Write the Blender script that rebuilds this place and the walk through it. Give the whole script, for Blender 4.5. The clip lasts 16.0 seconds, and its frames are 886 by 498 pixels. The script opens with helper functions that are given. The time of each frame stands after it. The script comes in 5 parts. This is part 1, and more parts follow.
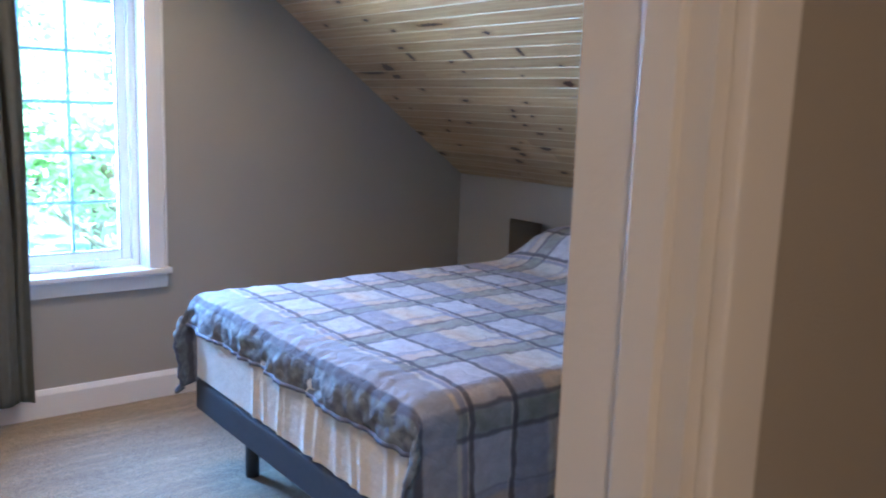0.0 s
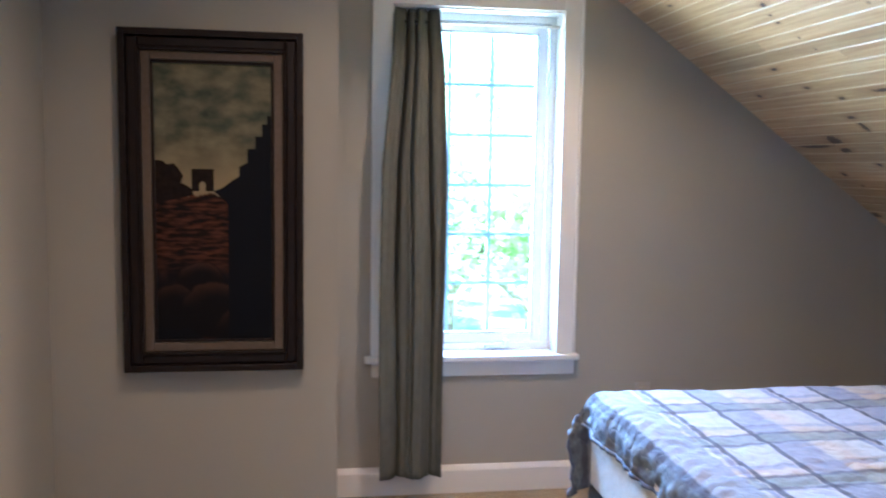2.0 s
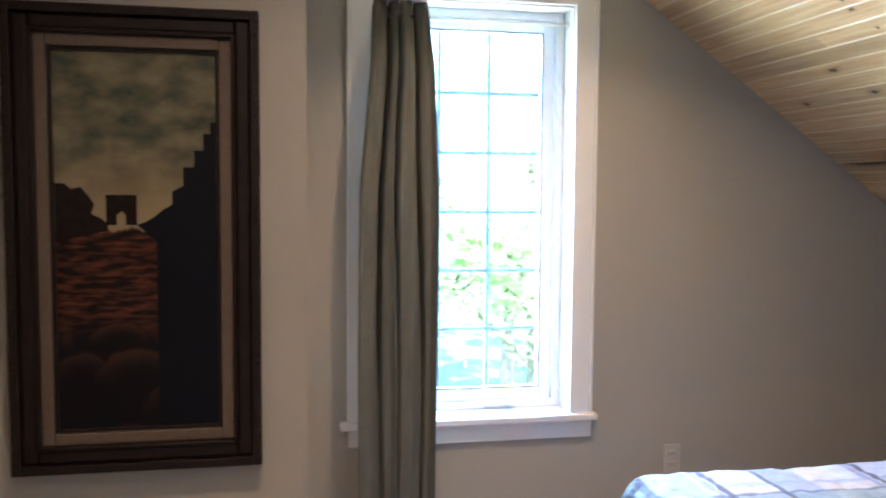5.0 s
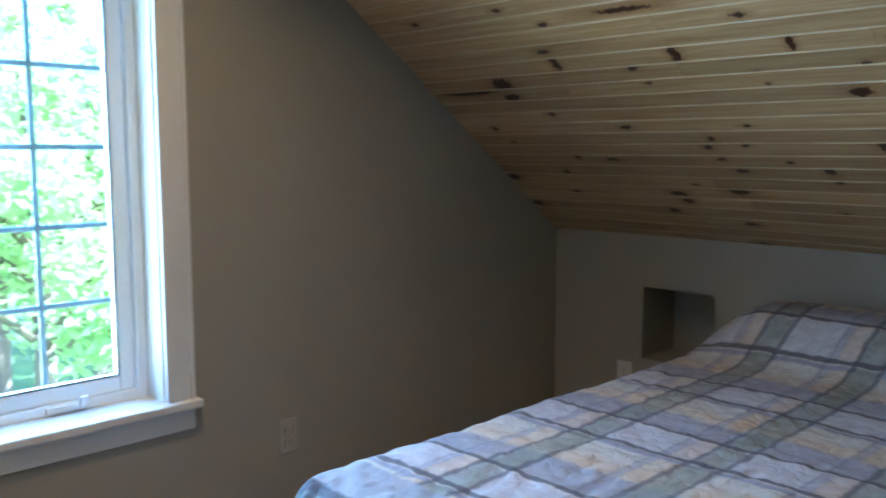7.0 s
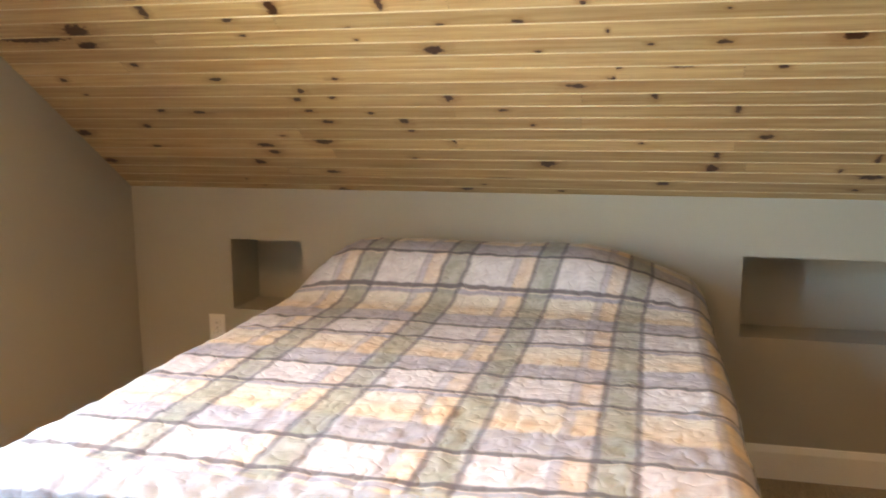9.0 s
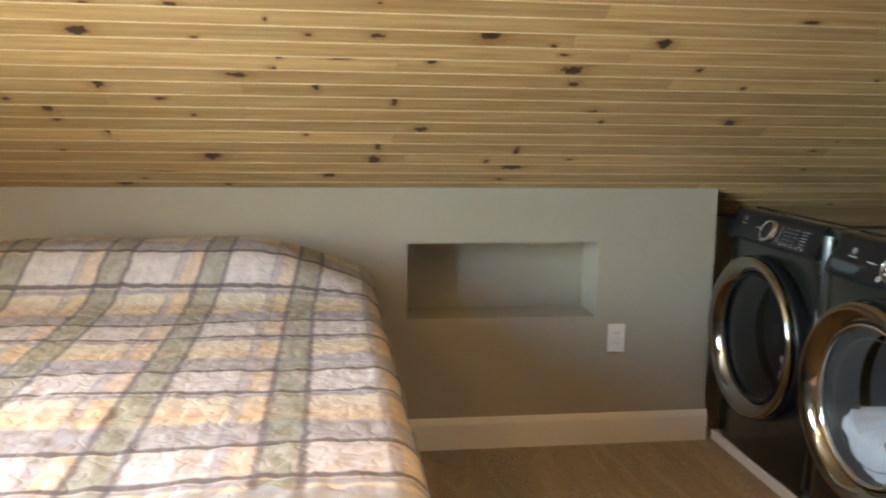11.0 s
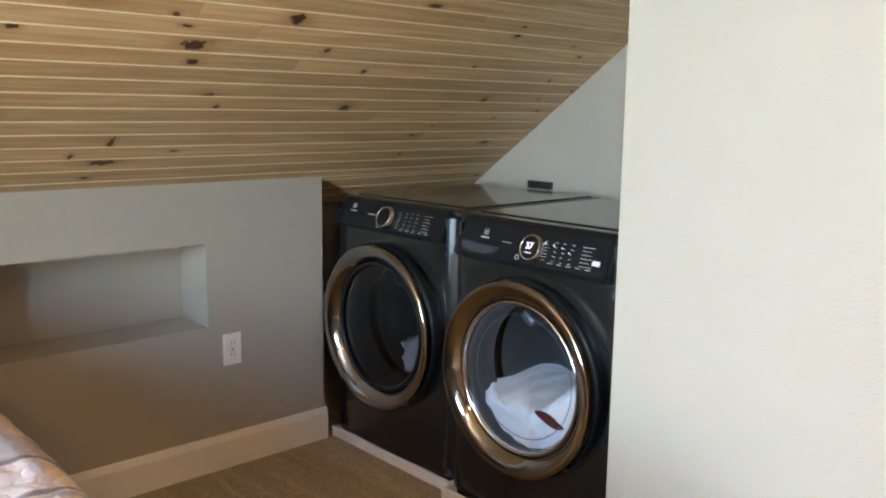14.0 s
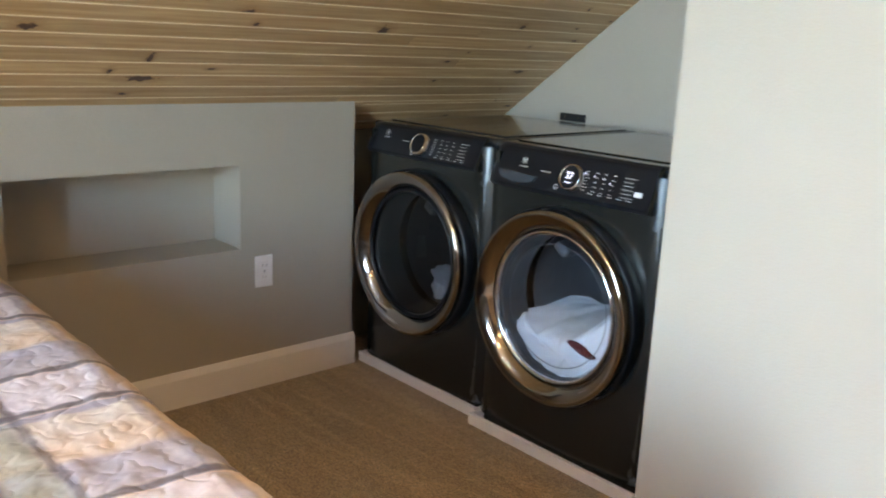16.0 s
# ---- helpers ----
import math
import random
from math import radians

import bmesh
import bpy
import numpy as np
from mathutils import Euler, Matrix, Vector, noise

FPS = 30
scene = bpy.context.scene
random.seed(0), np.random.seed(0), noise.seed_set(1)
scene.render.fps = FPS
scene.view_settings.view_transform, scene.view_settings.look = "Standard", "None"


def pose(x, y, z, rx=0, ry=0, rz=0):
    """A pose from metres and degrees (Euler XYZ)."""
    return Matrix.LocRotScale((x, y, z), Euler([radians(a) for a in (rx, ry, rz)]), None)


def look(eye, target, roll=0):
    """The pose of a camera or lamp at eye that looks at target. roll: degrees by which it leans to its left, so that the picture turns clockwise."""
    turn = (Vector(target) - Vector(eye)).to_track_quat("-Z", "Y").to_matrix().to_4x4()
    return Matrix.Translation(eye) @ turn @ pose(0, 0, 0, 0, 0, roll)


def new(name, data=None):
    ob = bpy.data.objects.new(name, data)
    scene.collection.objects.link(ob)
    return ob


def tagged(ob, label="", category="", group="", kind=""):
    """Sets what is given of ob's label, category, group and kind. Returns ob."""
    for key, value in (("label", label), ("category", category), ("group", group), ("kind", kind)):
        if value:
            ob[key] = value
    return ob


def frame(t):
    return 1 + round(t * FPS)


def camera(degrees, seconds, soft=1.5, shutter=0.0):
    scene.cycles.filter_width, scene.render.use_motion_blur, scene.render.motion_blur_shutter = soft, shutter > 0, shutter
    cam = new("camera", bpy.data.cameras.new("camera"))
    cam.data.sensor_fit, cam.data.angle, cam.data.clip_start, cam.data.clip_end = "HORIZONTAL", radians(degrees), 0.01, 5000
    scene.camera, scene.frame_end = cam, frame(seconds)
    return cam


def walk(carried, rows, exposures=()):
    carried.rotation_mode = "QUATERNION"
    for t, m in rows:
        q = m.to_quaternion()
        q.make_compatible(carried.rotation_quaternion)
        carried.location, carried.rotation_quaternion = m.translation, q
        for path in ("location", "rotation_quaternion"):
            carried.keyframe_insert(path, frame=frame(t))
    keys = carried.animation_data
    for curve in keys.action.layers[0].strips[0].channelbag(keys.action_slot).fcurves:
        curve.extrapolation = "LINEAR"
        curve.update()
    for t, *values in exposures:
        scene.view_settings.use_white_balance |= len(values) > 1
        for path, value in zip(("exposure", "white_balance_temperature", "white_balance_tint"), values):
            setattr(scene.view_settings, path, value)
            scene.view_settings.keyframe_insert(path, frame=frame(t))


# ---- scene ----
cam = camera(55.6, 16.0, soft=2.0, shutter=0.4)
PATH = [
    (0, (1.703, 3.235, 1.439), (2.912, 4.793, 1.107), 2.0),
    (0.5, (1.743, 3.34, 1.4), (2.842, 4.982, 1.092), 1.6),
    (1, (1.774, 3.421, 1.424), (2.727, 5.156, 1.139), 0.8),
    (1.5, (1.872, 3.457, 1.463), (2.461, 5.353, 1.22), 0.9),
    (2, (1.918, 3.486, 1.498), (2.211, 5.455, 1.297), 0.9),
    (2.5, (1.942, 3.504, 1.508), (2.099, 5.491, 1.346), 0.6),
    (3, (1.964, 3.522, 1.497), (2.061, 5.516, 1.37), 0.6),
    (5.5, (1.889, 4.302, 1.48), (2.513, 6.196, 1.328), 0.3),
    (6, (1.854, 4.447, 1.439), (2.815, 6.194, 1.281), -0.2),
    (6.5, (1.862, 4.641, 1.408), (3.058, 6.231, 1.203), -0.2),
    (7, (1.879, 4.825, 1.396), (3.263, 6.249, 1.164), 0.1),
    (7.5, (1.824, 4.962, 1.389), (3.411, 6.152, 1.133), -0.2),
    (8, (1.784, 5.021, 1.4), (3.525, 5.963, 1.112), -0.6),
    (8.2, (1.757, 5.022, 1.397), (3.555, 5.845, 1.094), -0.6),
    (10.3, (1.654, 4.995, 1.33), (3.63, 5.048, 1.026), 0.5),
    (10.5, (1.659, 4.991, 1.328), (3.636, 4.956, 1.025), 0.6),
    (11, (1.678, 4.969, 1.328), (3.635, 4.696, 1.015), 0.8),
    (11.5, (1.677, 4.961, 1.31), (3.597, 4.504, 0.986), 1.2),
    (12, (1.751, 4.957, 1.295), (3.602, 4.273, 0.967), 1.3),
    (12.5, (1.931, 4.965, 1.321), (3.662, 4.015, 1.006), 0.7),
    (13, (1.987, 4.988, 1.304), (3.633, 3.885, 1.026), 1.2),
    (13.5, (2.086, 5.123, 1.309), (3.624, 3.876, 1.024), 1.1),
    (14, (2.172, 5.244, 1.319), (3.627, 3.911, 0.989), 0.8),
    (14.5, (2.167, 5.283, 1.333), (3.592, 3.938, 0.931), 0.9),
    (15, (2.182, 5.31, 1.309), (3.571, 3.938, 0.877), 1.2),
    (15.5, (2.177, 5.296, 1.292), (3.564, 3.933, 0.823), 1.7),
    (16, (2.23, 5.312, 1.285), (3.671, 4.01, 0.809), 2.5),
]
EXPOSURES = [
    (0.0, 4.1, 4250, 14), (0.6, 4.0, 4100, 13), (1.0, 4.08, 4150, 12), (2.0, 4.38, 4500, 14), (3.0, 4.46, 4950, 16), (5.5, 4.4, 4750, 13), (6.0, 3.95, 4550, 9), (6.5, 3.5, 4450, 4), (7.1, 3.3, 4750, 3),
    (7.6, 3.68, 5600, 13), (8.2, 4.86, 6450, 13), (10.5, 4.98, 7300, 8), (11.8, 5.02, 7100, 10), (12.5, 4.85, 6600, 13), (13.3, 5.05, 6650, 14), (14.0, 5.1, 6600, 15), (16.0, 5.05, 6500, 14),
]
walk(cam, [(t, look(eye, target, roll)) for t, eye, target, roll in PATH], EXPOSURES)

# ---- plan, in metres ----
XK, YW, XL, YP, XC, YD, YB = 4.87, 7.168, 1.137, 6.063, 1.976, 3.721, 2.48
KNEE, SLOPE, FLAT = 1.054, 0.724, 2.5
HALL_S, YH = 1.9, 3.60        # hall's far wall, hall side of the door wall
TOPX = XK - (FLAT - KNEE) / SLOPE


# ---- world and lights ----
world = bpy.data.worlds.new("world")
scene.world = world
world.use_nodes = True
wn, wl = world.node_tree.nodes, world.node_tree.links
sky = wn.new("ShaderNodeTexSky")
sky.sky_type, sky.sun_disc = "NISHITA", False
sky.sun_elevation, sky.sun_rotation = radians(48), radians(150)
wn["Background"].inputs[1].default_value = 0.15
wl.new(sky.outputs[0], wn["Background"].inputs[0])

sun = new("sun", bpy.data.lights.new("sun", "SUN"))
sun.data.energy, sun.data.angle, sun.data.color = 5.0, radians(0.5), (1, 0.95, 0.88)
sun.matrix_world = look((0, 0, 0), (-0.35, 0.55, -0.75))


def area(name, m, w, h, energy, color, shape="RECTANGLE"):
    d = bpy.data.lights.new(name, "AREA")
    d.shape, d.size, d.energy, d.color = shape, w, energy, color
    if shape == "RECTANGLE":
        d.size_y = h
    ob = new(name, d)
    ob.matrix_world = m
    return ob


# the window's daylight: blue from the sky above, greenish warm from the lit lawn below
win_light = area("window_daylight", look((2.61, 7.74, 1.72), (2.61, 5.74, 0.92)), 0.95, 1.7, 9.8, (0.38, 0.67, 1.0))
win_light.data.spread = radians(122)
lawn_light = area("lawn_daylight", look((2.58, 7.80, 1.16), (2.93, 6.2, 2.10)), 0.95, 1.5, 7.0, (1.0, 0.92, 0.66))
lawn_light.data.spread = radians(150)
DOWNLIGHTS = [(1.95, 5.15, 0.62), (2.72, 6.33, 0.88), (1.90, 4.30, 0.24)]
for x, y, power in DOWNLIGHTS:
    d = area("downlight", look((x, y, FLAT - 0.012), (x, y + 0.0001, 0)), 0.13, 0.13, power, (1.0, 0.60, 0.30), "DISK")
    d.data.spread = radians(125)
hall_light = area("hall_lamp_light", look((1.3, 2.5, 2.40), (1.3, 2.5, 0)), 0.3, 0.3, 1.4, (1.0, 0.56, 0.22), "DISK")


# ---- materials ----
def mat(name, color=(0.5, 0.5, 0.5), rough=0.6, metal=0.0, vary=0.0, scale=6.0, bump=0.0, bscale=60.0, **extra):
    m = bpy.data.materials.new(name)
    m.use_nodes = True
    n, l = m.node_tree.nodes, m.node_tree.links
    p = n["Principled BSDF"]
    p.inputs["Base Color"].default_value = (*color, 1)
    p.inputs["Roughness"].default_value = rough
    p.inputs["Metallic"].default_value = metal
    for k, v in extra.items():
        p.inputs[k.replace("_", " ")].default_value = v
    co = n.new("ShaderNodeTexCoord")
    if vary:
        t = n.new("ShaderNodeTexNoise")
        t.inputs["Scale"].default_value, t.inputs["Detail"].default_value = scale, 5
        l.new(co.outputs["Object"], t.inputs["Vector"])
        r = n.new("ShaderNodeMapRange")
        r.inputs["From Min"].default_value, r.inputs["From Max"].default_value = 0.3, 0.7
        r.inputs["To Min"].default_value, r.inputs["To Max"].default_value = 1 - vary, 1 + vary
        l.new(t.outputs["Fac"], r.inputs["Value"])
        h = n.new("ShaderNodeVectorMath")
        h.operation = "SCALE"
        h.inputs[0].default_value = color
        l.new(r.outputs[0], h.inputs["Scale"])
        l.new(h.outputs[0], p.inputs["Base Color"])
    if bump:
        t = n.new("ShaderNodeTexNoise")
        t.inputs["Scale"].default_value, t.inputs["Detail"].default_value = bscale, 4
        l.new(co.outputs["Object"], t.inputs["Vector"])
        b = n.new("ShaderNodeBump")
        b.inputs["Strength"].default_value, b.inputs["Distance"].default_value = min(1, bump * 100), 0.01
        l.new(t.outputs["Fac"], b.inputs["Height"])
        l.new(b.outputs[0], p.inputs["Normal"])
    return m


def node(m, kind, **ins):
    n = m.node_tree.nodes.new(kind)
    for k, v in ins.items():
        n.inputs[k.replace("_", " ")].default_value = v
    return n


def math_node(m, op, a, b=None, c=None, clamp=False):
    n = m.node_tree.nodes.new("ShaderNodeMath")
    n.operation, n.use_clamp = op, clamp
    for i, v in enumerate((a, b, c)):
        if v is None:
            continue
        if isinstance(v, (int, float)):
            n.inputs[i].default_value = v
        else:
            m.node_tree.links.new(v, n.inputs[i])
    return n.outputs[0]


def mix(m, fac, a, b, blend="MIX"):
    n = m.node_tree.nodes.new("ShaderNodeMix")
    n.data_type, n.blend_type = "RGBA", blend
    for i, v in ((0, fac), (6, a), (7, b)):
        if isinstance(v, (int, float)):
            n.inputs[i].default_value = v
        elif isinstance(v, tuple):
            n.inputs[i].default_value = (*v, 1)
        else:
            m.node_tree.links.new(v, n.inputs[i])
    return n.outputs[2]


M = {}
M["paint"] = mat("greige_wall_paint", (0.345, 0.318, 0.262), 0.55, vary=0.03, scale=2.0, bump=0.0012, bscale=220)
M["white"] = mat("white_trim_paint", (0.70, 0.68, 0.645), 0.32, vary=0.02, scale=3, bump=0.0006, bscale=90)
M["vinyl"] = mat("white_vinyl", (0.82, 0.83, 0.84), 0.28)
M["grille"] = mat("grey_grille", (0.22, 0.29, 0.35), 0.4)
M["gasket"] = mat("dark_gasket", (0.03, 0.035, 0.04), 0.5)
M["plate"] = mat("white_plastic", (0.72, 0.70, 0.67), 0.3)
M["plate_beige"] = mat("beige_plastic", (0.42, 0.38, 0.33), 0.45)
M["slot"] = mat("dark_slot", (0.10, 0.09, 0.08), 0.6)
M["niche_dark"] = mat("niche_lining", (0.50, 0.46, 0.41), 0.6, vary=0.05, scale=5)
M["machine"] = mat("dark_titanium_enamel", (0.0105, 0.0118, 0.0108), 0.26, metal=0.2, vary=0.05, scale=400, Coat_Weight=0.25, Coat_Roughness=0.12)
M["machine_top"] = mat("machine_lid_enamel", (0.018, 0.020, 0.021), 0.22, metal=0.2, Coat_Weight=0.6, Coat_Roughness=0.06)
M["panel"] = mat("black_glass_panel", (0.006, 0.007, 0.009), 0.3, Specular_IOR_Level=0.3)
M["drawer"] = mat("blue_grey_drawer", (0.03, 0.038, 0.045), 0.25)
M["chrome"] = mat("smoked_chrome", (0.38, 0.355, 0.325), 0.10, metal=1.0)
M["steel"] = mat("bright_chrome", (0.75, 0.76, 0.78), 0.12, metal=1.0)
M["edge_trim"] = mat("silver_side_trim", (0.15, 0.185, 0.215), 0.27, metal=1.0)
M["drum"] = mat("steel_drum", (0.17, 0.18, 0.195), 0.36, metal=0.7, vary=0.1, scale=30)
M["rubber"] = mat("grey_rubber", (0.055, 0.06, 0.065), 0.35)
M["pan"] = mat("white_drain_pan", (0.74, 0.73, 0.72), 0.4, vary=0.06, scale=9)
M["print"] = mat("pale_print", (0.42, 0.42, 0.41), 0.5)
M["laundry"] = mat("white_laundry", (0.75, 0.76, 0.80), 0.9, vary=0.1, scale=14, bump=0.006, bscale=25)
M["maroon"] = mat("maroon_cloth", (0.10, 0.015, 0.02), 0.9)
M["base"] = mat("charcoal_bed_fabric", (0.030, 0.034, 0.042), 0.85, vary=0.12, scale=60, bump=0.003, bscale=900)
M["leg"] = mat("black_plastic_leg", (0.012, 0.012, 0.013), 0.4)
M["sheet"] = mat("cream_sheet", (0.72, 0.69, 0.62), 0.8, vary=0.04, scale=12, bump=0.004, bscale=30)
M["hem"] = mat("slate_hem", (0.10, 0.11, 0.15), 0.9, vary=0.2, scale=60)
M["curtain"] = mat("sage_grey_curtain", (0.100, 0.101, 0.082), 0.9, vary=0.07, scale=30, bump=0.002, bscale=700)
M["frame_wood"] = mat("dark_walnut_frame", (0.010, 0.005, 0.0032), 0.5, Specular_IOR_Level=0.25, vary=0.35, scale=28, bump=0.003, bscale=50)
M["liner"] = mat("tan_linen_liner", (0.095, 0.068, 0.046), 0.75, vary=0.12, scale=90)
M["black"] = mat("black_bracket", (0.01, 0.01, 0.01), 0.5)
M["door_paint"] = mat("white_door_paint", (0.70, 0.68, 0.64), 0.35, bump=0.0006, bscale=60)
M["grass"] = mat("grass", (0.09, 0.14, 0.035), 0.9, vary=0.4, scale=0.6)
M["bark"] = mat("bark", (0.17, 0.13, 0.095), 0.9, vary=0.3, scale=9, bump=0.01, bscale=20)
M["leaf"] = mat("leaf", (0.34, 0.44, 0.20), 0.6, vary=0.35, scale=1.5)


def let_light_through(m, color, share):
    """Thin leaves glow when the sun is behind them."""
    n, l = m.node_tree.nodes, m.node_tree.links
    t, mx = n.new("ShaderNodeBsdfTranslucent"), n.new("ShaderNodeMixShader")
    t.inputs[0].default_value, mx.inputs[0].default_value = (*color, 1), share
    l.new(n["Principled BSDF"].outputs[0], mx.inputs[1])
    l.new(t.outputs[0], mx.inputs[2])
    l.new(mx.outputs[0], n["Material Output"].inputs[0])


let_light_through(M["leaf"], (0.62, 0.74, 0.36), 0.55)


def emit(name, color, strength):
    m = bpy.data.materials.new(name)
    m.use_nodes = True
    p = m.node_tree.nodes["Principled BSDF"]
    p.inputs["Base Color"].default_value = (*color, 1)
    p.inputs["Emission Color"].default_value = (*color, 1)
    p.inputs["Emission Strength"].default_value = strength
    return m


M["display"] = emit("white_display_digits", (0.85, 0.85, 1.0), 0.045)
M["lamp_glass"] = emit("lamp_diffuser", (1.0, 0.75, 0.48), 1.0)


def glass(name, tint, rough=0.0):
    m = bpy.data.materials.new(name)
    m.use_nodes = True
    n, l = m.node_tree.nodes, m.node_tree.links
    n.remove(n["Principled BSDF"])
    t, g, mx, f = n.new("ShaderNodeBsdfTransparent"), n.new("ShaderNodeBsdfGlossy"), n.new("ShaderNodeMixShader"), n.new("ShaderNodeLayerWeight")
    t.inputs[0].default_value = (*tint, 1)
    g.inputs["Roughness"].default_value = rough
    f.inputs[0].default_value = 0.5
    l.new(math_node(m, "MULTIPLY_ADD", math_node(m, "POWER", f.outputs["Facing"], 5.0), 0.95, 0.04), mx.inputs[0])
    l.new(t.outputs[0], mx.inputs[1])
    l.new(g.outputs[0], mx.inputs[2])
    l.new(mx.outputs[0], n["Material Output"].inputs[0])
    return m


M["window_glass"] = glass("window_glass", (0.93, 0.97, 0.97))
M["door_glass"] = glass("washer_door_glass", (0.90, 0.93, 0.95))
M["smoked_glass"] = glass("dryer_door_glass", (0.20, 0.20, 0.20))


def carpet():
    m = mat("taupe_carpet", (0.2, 0.16, 0.12), 0.95)
    n, l = m.node_tree.nodes, m.node_tree.links
    p = n["Principled BSDF"]
    co = n.new("ShaderNodeTexCoord")
    fine, coarse, wavy = node(m, "ShaderNodeTexNoise", Scale=150.0, Detail=3.0), node(m, "ShaderNodeTexNoise", Scale=3.4, Detail=2.0), node(m, "ShaderNodeTexNoise", Scale=34.0, Detail=6.0)
    mp = n.new("ShaderNodeMapping")
    mp.inputs["Scale"].default_value = (0.5, 2.6, 1)
    mp.inputs["Rotation"].default_value = (0, 0, radians(-14))
    for t in (fine, wavy):
        l.new(co.outputs["Object"], t.inputs["Vector"])
    l.new(co.outputs["Object"], mp.inputs["Vector"])
    l.new(mp.outputs[0], coarse.inputs["Vector"])
    a = math_node(m, "MULTIPLY_ADD", coarse.outputs["Fac"], 0.9, 0.53)
    b = math_node(m, "MULTIPLY_ADD", fine.outputs["Fac"], 3.8, -0.9)
    c = math_node(m, "MULTIPLY_ADD", wavy.outputs["Fac"], 0.9, 0.55)
    # pale ridges left by the vacuum cleaner
    tm = n.new("ShaderNodeMapping")
    tm.inputs["Scale"].default_value = (0.55, 5.2, 1)
    tm.inputs["Rotation"].default_value = (0, 0, radians(-8))
    track = node(m, "ShaderNodeTexNoise", Scale=1.0, Detail=0.5)
    l.new(co.outputs["Object"], tm.inputs["Vector"])
    l.new(tm.outputs[0], track.inputs["Vector"])
    edge = math_node(m, "PINGPONG", math_node(m, "MULTIPLY", track.outputs["Fac"], 5.0), 0.5)
    ridge = math_node(m, "MULTIPLY_ADD", edge, -7.0, 1.0, clamp=True)
    a = math_node(m, "MULTIPLY", a, math_node(m, "MULTIPLY_ADD", ridge, 0.24, 0.96))
    v = math_node(m, "MULTIPLY", math_node(m, "MULTIPLY", a, b), c)
    h = n.new("ShaderNodeVectorMath")
    h.operation = "SCALE"
    h.inputs[0].default_value = (0.238, 0.180, 0.104)
    l.new(v, h.inputs["Scale"])
    l.new(h.outputs[0], p.inputs["Base Color"])
    bp = node(m, "ShaderNodeBump", Strength=0.8, Distance=0.008)
    l.new(math_node(m, "ADD", math_node(m, "MULTIPLY", fine.outputs["Fac"], 0.9), math_node(m, "MULTIPLY", wavy.outputs["Fac"], 0.6)), bp.inputs["Height"])
    l.new(bp.outputs[0], p.inputs["Normal"])
    p.inputs["Sheen Weight"].default_value = 0.3
    return m


M["carpet"] = carpet()


